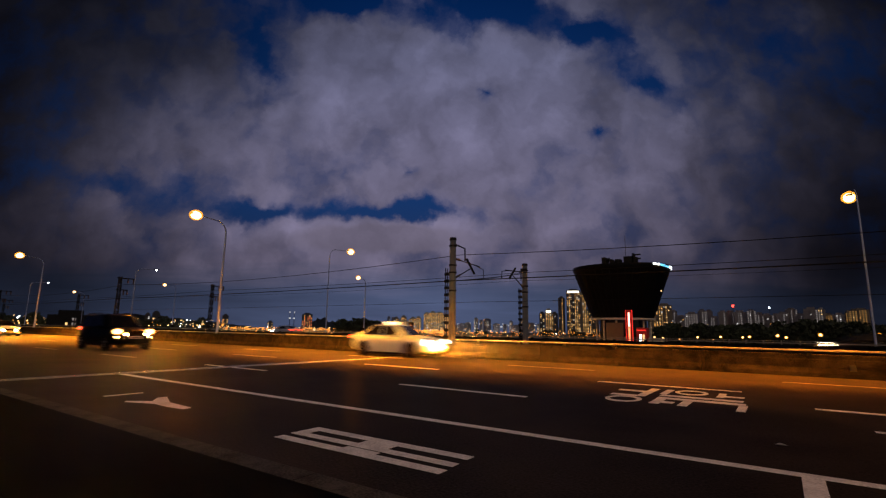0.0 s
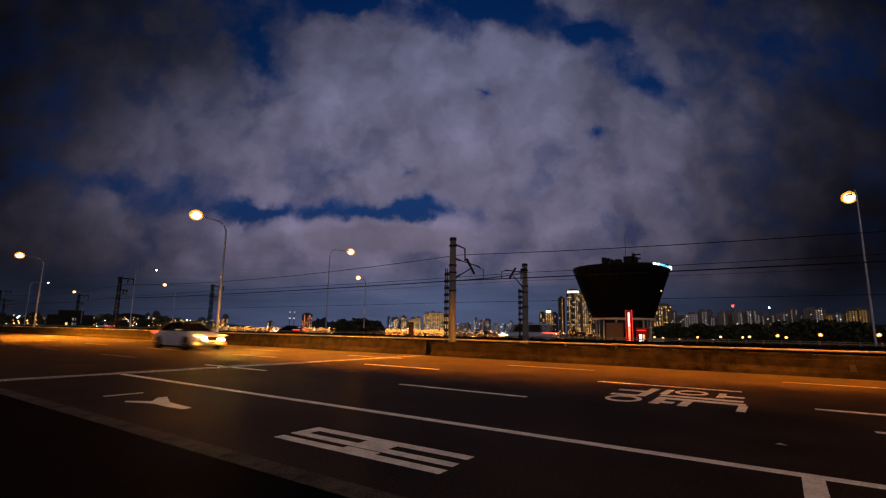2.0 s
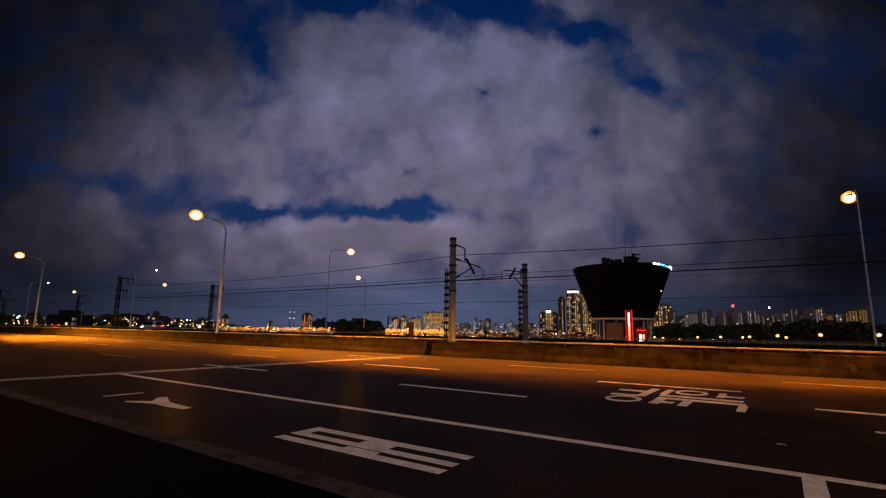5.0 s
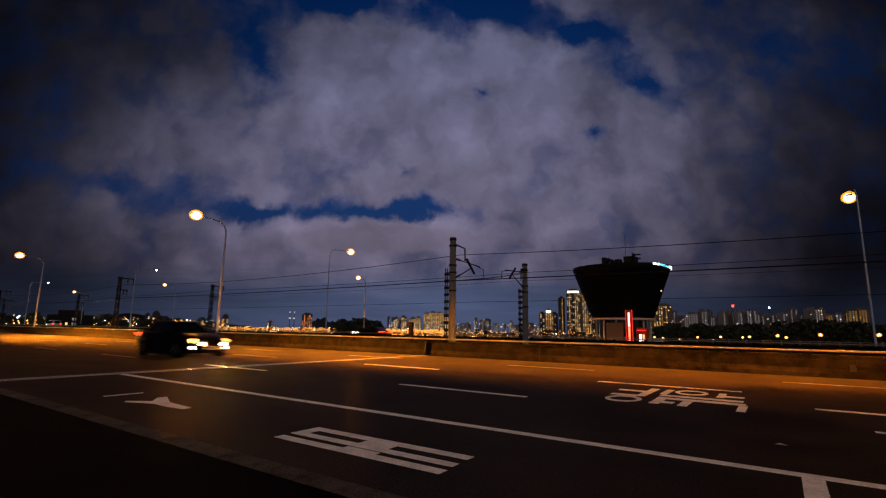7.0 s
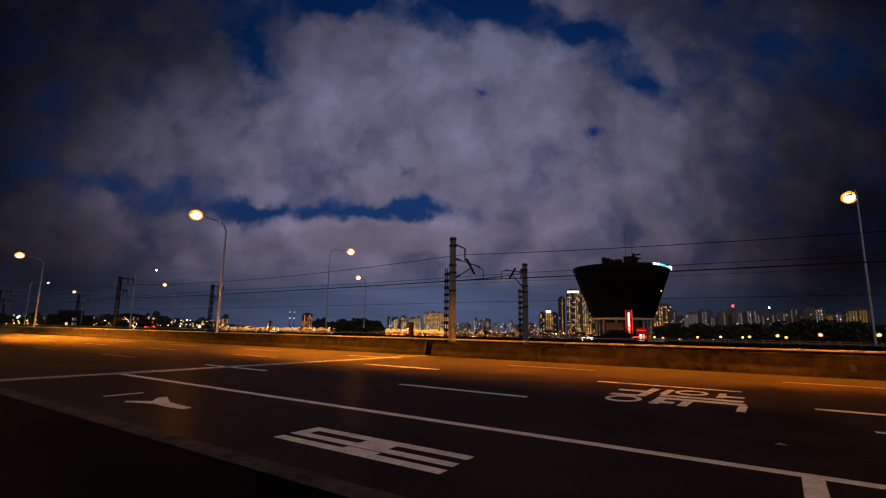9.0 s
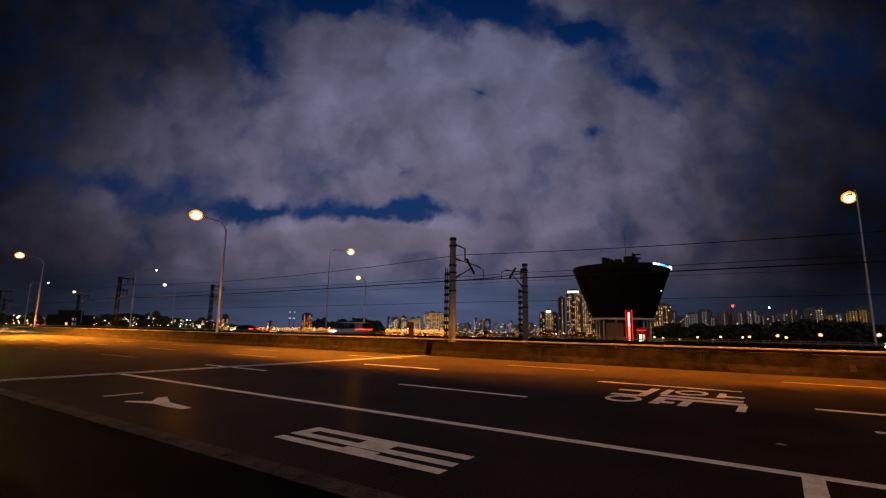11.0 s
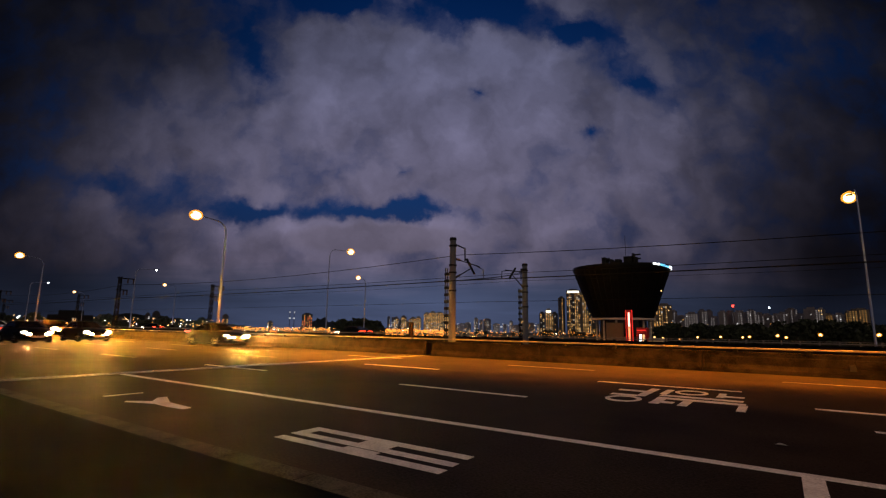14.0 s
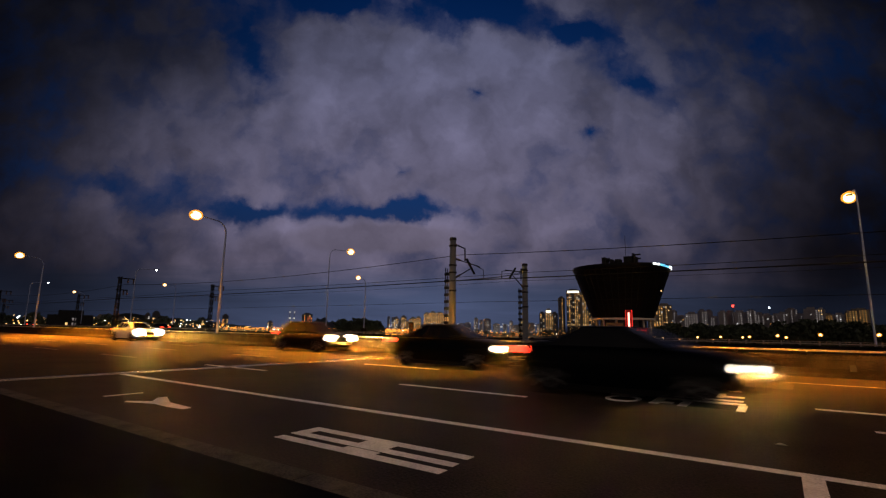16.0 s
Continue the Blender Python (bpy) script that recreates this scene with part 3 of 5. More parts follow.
# ---------- street lamps ----------
def street_lamp(text, tall=7.3, reach=1.25, white=False, slim=1.0):
    """A tapered steel post with a swept arm that reaches along -y."""
    top = holder("street_lamp", pose(0, 0, 0), text, "street lamp", "street lamps on the bridge")
    part("base_plate", boxed(-0.2, 0.2, -0.2, 0.2, 0.0, 0.05, bevel=0.01), DARK_STEEL, top)
    pts = [(0, 0, 0.03), (0, 0, 4.0), (0, 0, tall)] + [(0, -0.85 * (1 - math.cos(a)), tall + 0.8 * math.sin(a)) for a in (0.35, 0.7, 1.05, 1.35)]
    y, z = pts[-1][1:]
    pts.append((0, y - reach, z + 0.12))
    part("post", tubed(pts, [slim * q for q in (0.09, 0.075, 0.06, 0.052, 0.047, 0.043, 0.04, 0.037)], 10), LAMP_POST, top, smooth=50)
    y, z = pts[-1][1:]
    bm = bmesh.new()
    loft(bm, [[(w * math.cos(a), y - d, z + 0.03 + h * max(-0.25, math.sin(a))) for a in [2 * math.pi * i / 12 for i in range(12)]] for d, w, h in ((-0.12, 0.05, 0.05), (0.0, 0.14, 0.09), (0.3, 0.2, 0.13), (0.62, 0.18, 0.11), (0.8, 0.09, 0.05))])
    part("lamp_head", bm, DARK_STEEL, top, smooth=60)
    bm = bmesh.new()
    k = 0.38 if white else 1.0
    # the orange bowl is oversized so that its glow passes for a halo
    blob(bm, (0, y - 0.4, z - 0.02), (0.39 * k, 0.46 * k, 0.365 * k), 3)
    bowl = part("lamp_bowl", bm, WHITE_GLOW if white else LAMP_GLOW, top, "glowing white glass bowl" if white else "oversized orange glass bowl, its glow standing in for halo", smooth=80)
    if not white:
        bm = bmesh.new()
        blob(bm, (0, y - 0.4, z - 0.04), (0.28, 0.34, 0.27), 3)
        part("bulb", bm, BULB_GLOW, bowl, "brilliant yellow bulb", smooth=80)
    return top, (y - 0.4, z - 0.5)


def lamps():
    """Three rows; each lit head throws light down and both ways along the road, as road lanterns do."""
    down = bpy.data.lights.new("sodium_lamp", "SPOT")
    down.energy, down.color, down.spot_size, down.spot_blend, down.shadow_soft_size = LAMP_WATTS * 0.1, SODIUM, radians(150), 1.0, 0.15
    throws = []
    for dx, wide, share in ((6, 52, 0.4), (14, 46, 2.1), (22, 34, 4.2)):
        q = bpy.data.lights.new("sodium_lamp_throw", "SPOT")
        q.energy, q.color, q.spot_size, q.spot_blend, q.shadow_soft_size = LAMP_WATTS * share, SODIUM, radians(wide), 1.0, 0.15
        throws.append((dx, q))
    faint = down.copy()
    faint.energy = down.energy * 0.4
    text = "tall galvanised street lamp with swept arm, lit orange"
    plan = ((street_lamp(text), BARRIER_Y + 0.27, 0.69, 0, (-32.9, -71.0, -112.0, -154.0, -196.0, 9.6)),
            (street_lamp(text, 7.9, 1.9, slim=0.65), FAR_BARRIER_Y + 0.27, 0.69, 180, (4.05, -38.0)),
            (street_lamp("tall street lamp with small white light", 8.4, 1.9, True), FAR_BARRIER_Y + 0.27, 0.69, 180, (-82.0, -131.0)),
            (street_lamp(text, 7.2, 0.7), FAR_EDGE_Y + 0.6, 1.2, 0, (-55.6,)),
            (street_lamp(text, 8.4, 1.6), FAR_EDGE_Y + 0.6, 1.2, 0, (-117.5, -172.0)))
    for (first, (hy, hz)), y, z, turn, xs in plan:
        for i, x in enumerate(xs):
            m = pose(x, y, z, 0, 0, turn)
            if i:
                copy_thing(first, m)
            else:
                first.matrix_basis = m
            if x < -100 or (turn and x < -60):
                continue
            s = 1 if turn == 0 else -1
            eye = (x, y + s * hy, z + hz)
            tagged(new("lamp_light", faint if x > 0 and turn == 0 else down), "orange street lamp light", "lamp light").matrix_basis = look(eye, (x, y + s * (hy - 5.0), 0))
            for dx, q in throws:
                for way in (-1, 1):
                    if turn or (x > 0 and way > 0 or x < -60 and way < 0):
                        continue
                    tagged(new("lamp_light", q), "orange street lamp light", "lamp light").matrix_basis = look(eye, (x + way * dx, y + s * (hy + 1.0), 0))
    low = holder("plinth", pose(0, 0, 0), "concrete lamp plinths at the far edge", "plinth", kind="structure")
    for x in (-55.6, -117.5, -172.0):
        part("plinth_block", boxed(x - 0.3, x + 0.3, FAR_EDGE_Y + 0.3, FAR_EDGE_Y + 0.9, -0.1, 1.2, bevel=0.03), CONCRETE, low)


lamps()
# ---------- railway between the carriageways ----------
def rail_mast(h, side):
    """A round mast with a ladder, cap, brackets and the cantilever that carries the wires toward side."""
    top = holder("catenary_mast", pose(0, 0, 0), "grey concrete railway mast with ladder and wire bracket", "catenary mast", "railway masts")
    part("mast", tubed([(0, 0, -0.25), (0, 0, h)], [0.225, 0.19], 16), MAST, top, smooth=60)
    part("mast_cap", tubed([(0, 0, h - 0.04), (0, 0, h + 0.12)], [0.22, 0.20], 16), DARK_STEEL, top)
    for z in (h - 0.45, h - 1.65, h - 2.1, h - 3.2):
        part("band", tubed([(0, 0, z), (0, 0, z + 0.1)], 0.245, 16), DARK_STEEL, top)
    lad = part("ladder", tubed([(-0.46, -0.1, 0), (-0.46, -0.1, h - 1.75)], 0.03, 6), DARK_STEEL, top)
    part("ladder_rail", tubed([(-0.46, 0.1, 0), (-0.46, 0.1, h - 1.75)], 0.03, 6), DARK_STEEL, lad)
    me = mesh_of("rung", boxed(-0.52, -0.22, -0.14, 0.14, -0.085, 0.085, bevel=0.01), DARK_STEEL)
    for k in range(int((h - 1.9) / 0.42)):
        part("rung", me, None, lad).location = (0, 0, 0.4 + 0.42 * k)
    part("earth_arm", tubed([(0.15, 0, h - 0.3), (0.2, 1.05 * side, h - 0.42), (0.2, 1.1 * side, h - 1.2)], 0.05, 6), DARK_STEEL, top)
    return top


def lattice_mast(h):
    """A dark square lattice mast with crossed bracing and two arms."""
    top = holder("lattice_mast", pose(0, 0, 0), "dark steel lattice railway mast with cross arms", "catenary mast", "lattice railway masts")
    lean = [(sx * 0.2, sy * 0.2, sx * 0.12, sy * 0.12) for sx in (-1, 1) for sy in (-1, 1)]
    for x0, y0, x1, y1 in lean:
        part("leg", tubed([(x0, y0, -0.25), (x1, y1, h)], 0.04, 5), DARK_STEEL, top)
    steps = 7
    bm = bmesh.new()
    for k in range(steps):
        for (a, b) in ((0, 2), (1, 3), (0, 1), (2, 3)):
            pa = [Vector((lean[a][0] + (lean[a][2] - lean[a][0]) * f, lean[a][1] + (lean[a][3] - lean[a][1]) * f, h * f)) for f in (k / steps, (k + 1) / steps)]
            pb = [Vector((lean[b][0] + (lean[b][2] - lean[b][0]) * f, lean[b][1] + (lean[b][3] - lean[b][1]) * f, h * f)) for f in (k / steps, (k + 1) / steps)]
            tube(bm, [pa[0], pb[1]], 0.022, 4)
            tube(bm, [pb[0], pa[1]], 0.022, 4)
    part("bracing", bm, DARK_STEEL, top)
    for z, s in ((h - 0.25, 1.5), (h - 1.6, 0.9)):
        part("cross_arm", boxed(-0.06, 0.06, -0.3, s, z, z + 0.12), DARK_STEEL, top)
        for q in (0.55, 0.95):
            part("insulator", tubed([(0, q * s, z - 0.5), (0, q * s, z)], 0.08, 6), INSULATOR, top)
    return top


def cantilever(parent, h, side, up=0.0):
    part("top_tube", tubed([(0, 0.25 * side, h - 1.15 + up), (0, 3.2 * side, h - 1.32 + up)], 0.04, 6), DARK_STEEL, parent)
    part("brace_tube", tubed([(0, 0.25 * side, h - 2.35 + up), (0, 2.0 * side, h - 1.6 + up)], 0.035, 6), DARK_STEEL, parent)
    part("insulator", tubed([(0, 0.4 * side, h - 1.16 + up), (0, 0.8 * side, h - 1.18 + up)], 0.07, 8), INSULATOR, parent)
    part("insulator", tubed([(0, 0.4 * side, h - 2.28 + up), (0, 0.75 * side, h - 2.13 + up)], 0.07, 8), INSULATOR, parent)
    part("drop_tube", tubed([(0, 1.6 * side, h - 1.0 + up), (0, 2.55 * side, h - 1.85 + up)], 0.075, 6), DARK_STEEL, parent)
    part("steady_arm", tubed([(0, 2.6 * side, h - 1.28 + up), (0, 3.7 * side, h - 1.45 + up), (0, 3.75 * side, h - 2.0 + up)], 0.025, 6), DARK_STEEL, parent)


TRACKS = (26.6, 31.0)
MAST_A, MAST_B = 24.2, 33.2


def railway():
    hm = 6.72
    near = rail_mast(hm, 1)
    cantilever(near, hm, 1)
    part("cross_span", tubed([(0.05, 0.2, 4.19), (0.2, 4.5, 4.78), (0.4, 8.8, 5.5)], 0.03, 6), DARK_STEEL, near)
    far = rail_mast(6.15, -1)
    cantilever(far, 6.15, -1, 0.6)
    for first, x0, step, y in ((near, -16.12, 46.3, MAST_A), (far, -15.55, 43.0, MAST_B)):
        first.matrix_basis = pose(x0, y, 0)
        copy_thing(first, pose(x0 + step, y, 0))
        lattice = lattice_mast(hm if y == MAST_A else 6.4)
        lattice.matrix_basis = pose(x0 - step, y, 0)
        for k in (2, 3, 4):
            copy_thing(lattice, pose(x0 - step * k, y, 0))
    for y in TRACKS:
        tr = holder("railway_track", pose(0, y, 0), "steel railway track on ballast between the roads", "railway track", "railway tracks", "structure")
        for s in (-0.72, 0.72):
            part("rail", boxed(X0, X1, s - 0.035, s + 0.035, -0.12, 0.03), RAIL_STEEL, tr)
        bm = bmesh.new()
        for k in range(160):
            box(bm, -100 + 0.7 * k, -99.76 + 0.7 * k, -1.25, 1.25, -0.26, -0.11)
        s = part("sleepers", bm, SLEEPER, tr)
        s["kind"] = "stuff"

    def wire(name, y, z, x0, step, count, sag, r, text):
        bm = bmesh.new()
        pts = []
        for k in range(count):
            for i in range(12):
                f = i / 12
                pts.append((x0 + step * (k + f), y, z - sag * 4 * f * (1 - f)))
        tube(bm, pts, r, 5)
        tagged(part(name, bm, WIRE), text, "overhead wire", "overhead wires")

    def run(y, z, sag, r, text, x0=-15.95, step=46.3):
        wire("overhead_wire", y, z, x0 - step * 4, step, 7, sag, r, text)
    run(MAST_A + 0.5, hm - 0.9, 0.55, 0.02, "dark earth wire hung between railway masts")
    run(MAST_A - 0.3, hm - 2.58, 0.12, 0.03, "thick dark feeder wire along the railway masts")
    run(TRACKS[0], hm - 3.7, 0.05, 0.012, "thin dark contact wire over the track")
    run(MAST_B - 0.2, 5.57, 0.13, 0.02, "dark feeder wire along the far masts", -15.4, 43.0)
    run(TRACKS[1], 4.75, 0.2, 0.01, "thin dark contact wire over the far track", -15.4, 43.0)


railway()


# ---------- far side railing ----------
def far_railing():
    r = holder("railing", pose(0, FAR_EDGE_Y, 0), "grey steel railing at the bridge's far edge", "railing", kind="structure")
    part("kerb_beam", boxed(X0, X1, -0.15, 0.35, -0.1, 0.22), CONCRETE, r)
    for z in (0.68, 0.46):
        part("rail", boxed(X0, X1, 0.06, 0.14, z - 0.05, z, bevel=0.01), GALV, r)
    me = mesh_of("post", boxed(-0.06, 0.06, 0.02, 0.16, 0.2, 0.7, bevel=0.01), GALV)
    for k in range(-40, 14):
        o = new("post", me)
        o.parent, o.location = r, (1.45 * k, 0, 0)


far_railing()


# ---------- the dark funnel-shaped cafe beside the bridge ----------
def cafe():
    cx, cy = -17.0, 66.0
    top = holder("cafe_building", pose(cx, cy, 0), "dark funnel-shaped lookout cafe with lit red sign", "building")

    def ring(r, z, k=48):
        return [(r * math.cos(2 * math.pi * i / k), 0.85 * r * math.sin(2 * math.pi * i / k), z) for i in range(k)]
    bm = bmesh.new()
    loft(bm, [ring(3.85, 3.05), ring(6.0, 9.0), ring(6.22, 9.35), ring(6.18, 9.75), ring(5.8, 9.75), ring(5.7, 9.3)])
    part("wall", bm, CAFE_SKIN, top, "black metal cladding", smooth=40)
    for k in range(40):
        a = 2 * math.pi * k / 40
        bm = bmesh.new()
        tube(bm, [(3.87 * math.cos(a), 0.85 * 3.87 * math.sin(a), 3.08), (6.02 * math.cos(a), 0.85 * 6.02 * math.sin(a), 9.0)], 0.035, 4)
        part("mullion", bm, CAFE_SKIN, top)
    for z in (4.6, 6.1, 7.6):
        r = 3.85 + (z - 3.05) * 2.15 / 5.95
        bm = bmesh.new()
        loft(bm, [ring(r + 0.03, z), ring(r + 0.05, z + 0.1)], cap=False)
        part("floor_band", bm, CAFE_SKIN, top)
    bm = bmesh.new()
    loft(bm, [ring(4.05, 2.8), ring(4.05, 3.03)])
    part("soffit", bm, PALE_PANEL, top, "pale soffit ring")
    bm = bmesh.new()
    loft(bm, [ring(3.0, -14.0), ring(3.0, 2.78)])
    part("base_wall", bm, CAFE_GLASS, top)
    for a in range(0, 360, 30):
        x, y = 3.4 * math.cos(radians(a)), 2.9 * math.sin(radians(a))
        part("column", tubed([(x, y, -14), (x, y, 2.78)], 0.12, 8), PALE_PANEL, top)
    part("entrance_panel", boxed(-1.2, 0.9, -3.3, -3.1, 0.2, 2.4, bevel=0.02), BROWN_PANEL, top)
    sign = part("sign_post", boxed(1.5, 2.2, -4.2, -3.95, -0.3, 3.95, bevel=0.02), RED_PANEL, top, "tall red sign panel")
    part("sign_light", boxed(1.76, 1.98, -4.23, -4.21, 1.9, 3.65), PINK_SIGN, sign, "glowing sign face")
    part("sign_light", boxed(1.76, 1.96, -4.23, -4.21, 0.2, 1.8), AMBER_SIGN, sign)
    for x in (1.48, 2.22):
        part("sign_edge", boxed(x - 0.015, x + 0.015, -4.2, -3.95, -0.2, 3.95), RED_SIGN, sign, "red neon edge")
    kiosk = part("kiosk", boxed(2.7, 3.9, -4.4, -3.2, -0.3, 1.8, bevel=0.03), RED_PANEL, top, "small red kiosk")
    part("kiosk_light", boxed(2.8, 3.8, -4.43, -4.41, 1.42, 1.55), RED_SIGN, kiosk)
    for x in (3.05, 3.4):
        part("kiosk_window", boxed(x, x + 0.25, -4.43, -4.41, 0.1, 1.0), WHITE_SIGN if x < 3.2 else WIN_WARM, kiosk)
    part("white_box", boxed(4.0, 5.6, -4.2, -3.4, -0.3, 0.62, bevel=0.03), PALE_PANEL, top)
    for x, w, h in ((-2.6, 0.5, 1.2), (-1.6, 0.35, 0.9), (-0.9, 0.7, 0.85), (0.2, 1.3, 1.15), (1.25, 0.22, 1.5)):
        part("roof_unit", boxed(x + 0.9, x + 0.9 + w, -2.4, -1.4, 9.3, 9.75 + h, bevel=0.03), DARK_STEEL, top)
    part("roof_unit", tubed([(-1.6, -2, 10.8), (-0.9, -2, 10.5)], [0.12, 0.42], 10), DARK_STEEL, top)
    part("roof_unit", boxed(-0.4, 0.3, -2.4, -1.5, 9.3, 10.4, bevel=0.03), DARK_STEEL, top)
    part("roof_unit", boxed(2.35, 2.75, -2.3, -1.6, 9.3, 10.75, bevel=0.03), DARK_STEEL, top)
    for z in (10.5, 11.0):
        part("bracket", boxed(2.2, 3.1, -2.0, -1.8, z, z + 0.16), DARK_STEEL, top)
    part("antenna", tubed([(1.3, -2, 9.3), (1.3, -2, 13.6)], [0.04, 0.02], 6), DARK_STEEL, top)
    part("wall_lamp", boxed(5.35, 5.5, -2.6, -2.45, 6.2, 6.4, bevel=0.02), WIN_WARM, top, "small warm wall lamp")
    # lit lettering at the rim as plain bars
    for i, (a, w, m) in enumerate(((-37, 0.42, WHITE_SIGN), (-31.5, 0.38, WHITE_SIGN), (-26.5, 0.3, BLUE_SIGN), (-22, 0.34, BLUE_SIGN), (-17, 0.3, BLUE_SIGN), (-11.5, 0.4, BLUE_SIGN), (-4, 0.6, WHITE_SIGN), (4, 0.5, WHITE_SIGN))):
        x, y = 6.26 * math.cos(radians(a)), 0.85 * 6.26 * math.sin(radians(a))
        ob = part("sign_letter", boxed(-w / 2, w / 2, -0.04, 0.04, 0, 0.26 if i < 6 else 0.34, bevel=0.01), m, top)
        ob.matrix_basis = pose(x, y, 9.5 - 0.045 * i, 0, 0, a + 90)


cafe()


# ---------- trees and hills on the banks ----------
def tree(name, h, r, seed, label):
    rnd = random.Random(seed)
    top = holder(name, pose(0, 0, 0), label, "tree", "trees on the river bank")
    bm = bmesh.new()
    tube(bm, [(0, 0, 0), (0.1 * r, 0, h * 0.35), (0, 0.1 * r, h * 0.8)], [0.045 * h, 0.03 * h, 0.008 * h], 6)
    for k in range(5):
        a = 2.4 * k
        tube(bm, [(0, 0, h * (0.3 + 0.08 * k)), (0.6 * r * math.cos(a), 0.6 * r * math.sin(a), h * (0.5 + 0.08 * k))], [0.02 * h, 0.006 * h], 5)
    part("trunk", bm, BARK, top)
    bm = bmesh.new()
    for k in range(420):
        a, z = rnd.uniform(0, 6.283), rnd.random()
        rr = r * (0.35 + 0.65 * math.sin(math.pi * min(1, 0.12 + z * 0.88)) ** 0.8) * math.sqrt(rnd.random()) * rnd.uniform(0.8, 1.12)
        c = Vector((rr * math.cos(a), rr * math.sin(a), h * (0.28 + 0.74 * z)))
        s = 0.11 * r * rnd.uniform(0.6, 1.5)
        n1, n2 = Vector((rnd.gauss(0, 1), rnd.gauss(0, 1), rnd.gauss(0, 1))).normalized(), Vector((rnd.gauss(0, 1), rnd.gauss(0, 1), rnd.gauss(0, 1))).normalized()
        n2 = n1.cross(n2).normalized()
        bm.faces.new([bm.verts.new(c + s * q) for q in (n1 * 1.4, n2 * 0.8, -n1 * 1.2, -n2 * 0.9)])
    part("crown", bm, LEAF, top)
    return top


def polar(px_angle, d):
    """A place at an angle in degrees, clockwise from the camera's heading, and a distance."""
    a = radians(HEADING - px_angle)
    return (-d * math.sin(a), d * math.cos(a))


def banks():
    rnd = random.Random(7)
    for lab, a0, a1, d, h, sd in (("low wooded far river bank", -60, 62, 640, 5.0, 1),):
        bm = bmesh.new()
        rings = []
        for i in range(61):
            a = a0 + (a1 - a0) * i / 60
            rings.append([(*polar(a, d + 12 * noise.noise(Vector((i * 0.3, 0, 0)))), -14.5), (*polar(a, d + 25), -14.0 + h), (*polar(a, d + 900), -14.0 + h + 2), (*polar(a, d + 900), -14.5)])
        loft(bm, rings)
        tagged(part("ground", bm, LAND), lab, "river bank", kind="structure")
    for a0, a1, d, h, sd in ((-16.5, -11.0, 1500, 42, 3), (-46, -20, 1700, 42, 5), (-62, -40, 900, 32, 8), (-9, -2, 1650, 16, 12)):
        bm = bmesh.new()
        rings = []
        for i in range(41):
            f = i / 40
            z = h * math.sin(math.pi * f) ** 0.8 * (0.8 + 0.35 * noise.noise(Vector((i * 0.22, sd, 0))) + 0.12 * noise.noise(Vector((i * 0.9, sd, 3))))
            a = a0 + (a1 - a0) * f
            rings.append([(*polar(a, d - 60), -14.2), (*polar(a, d - 20), -14 + z * 0.6), (*polar(a, d), -9 + z), (*polar(a, d + 60), -14.2)])
        loft(bm, rings)
        tagged(part("backdrop_hill", bm, HILL, smooth=60), "dark wooded hill beyond the river", "hill", kind="structure")
    kinds = [tree("tree", 13, 5, k, "dark leafy tree on the river bank") for k in range(3)]
    spots = []
    for i in range(86):
        a = 24.2 + 19.5 * i / 85 + rnd.uniform(-0.15, 0.15)
        spots.append((a, rnd.uniform(300, 340), rnd.uniform(1.0, 1.42) + 0.25 * math.exp(-((a - 37.5) / 3.5) ** 2)))
    for i in range(60):
        spots.append((rnd.uniform(-45, -26), rnd.uniform(430, 600), rnd.uniform(0.9, 1.6)))
    for i in range(22):
        spots.append((rnd.uniform(2, 23), rnd.uniform(560, 640), rnd.uniform(0.6, 1.0)))
    for i in range(14):
        spots.append((-11.6 + 0.31 * i + rnd.uniform(-0.1, 0.1), 330 + 15 * rnd.random(), rnd.uniform(1.25, 1.5)))
    used = set()
    for i, (a, d, s) in enumerate(spots):
        x, y = polar(a, d)
        k = i % 3
        m = pose(x, y, -12.2 if d < 600 else -9.5, 0, 0, rnd.uniform(0, 360))
        if k in used:
            t = copy_thing(kinds[k], m)
        else:
            t = kinds[k]
            t.matrix_basis = m
            used.add(k)
        t.scale = (s, s, s)
    bm = bmesh.new()
    rings = []
    for i in range(41):
        a = 21 + 26 * i / 40
        rings.append([(*polar(a, 285), -14.4), (*polar(a, 292), -12.1), (*polar(a, 400), -12.0), (*polar(a, 410), -14.4)])
    loft(bm, rings)
    tagged(part("ground", bm, LAND), "dark near river bank under the trees", "river bank", kind="structure")
    bm = bmesh.new()
    rings = []
    for i in range(41):
        a = -50 + 45 * i / 40
        rings.append([(*polar(a, 400), -14.4), (*polar(a, 410), -12.1), (*polar(a, 640), -12.0), (*polar(a, 650), -14.4)])
    loft(bm, rings)
    tagged(part("ground", bm, LAND), "dark river bank beyond the bridge", "river bank", kind="structure")


banks()


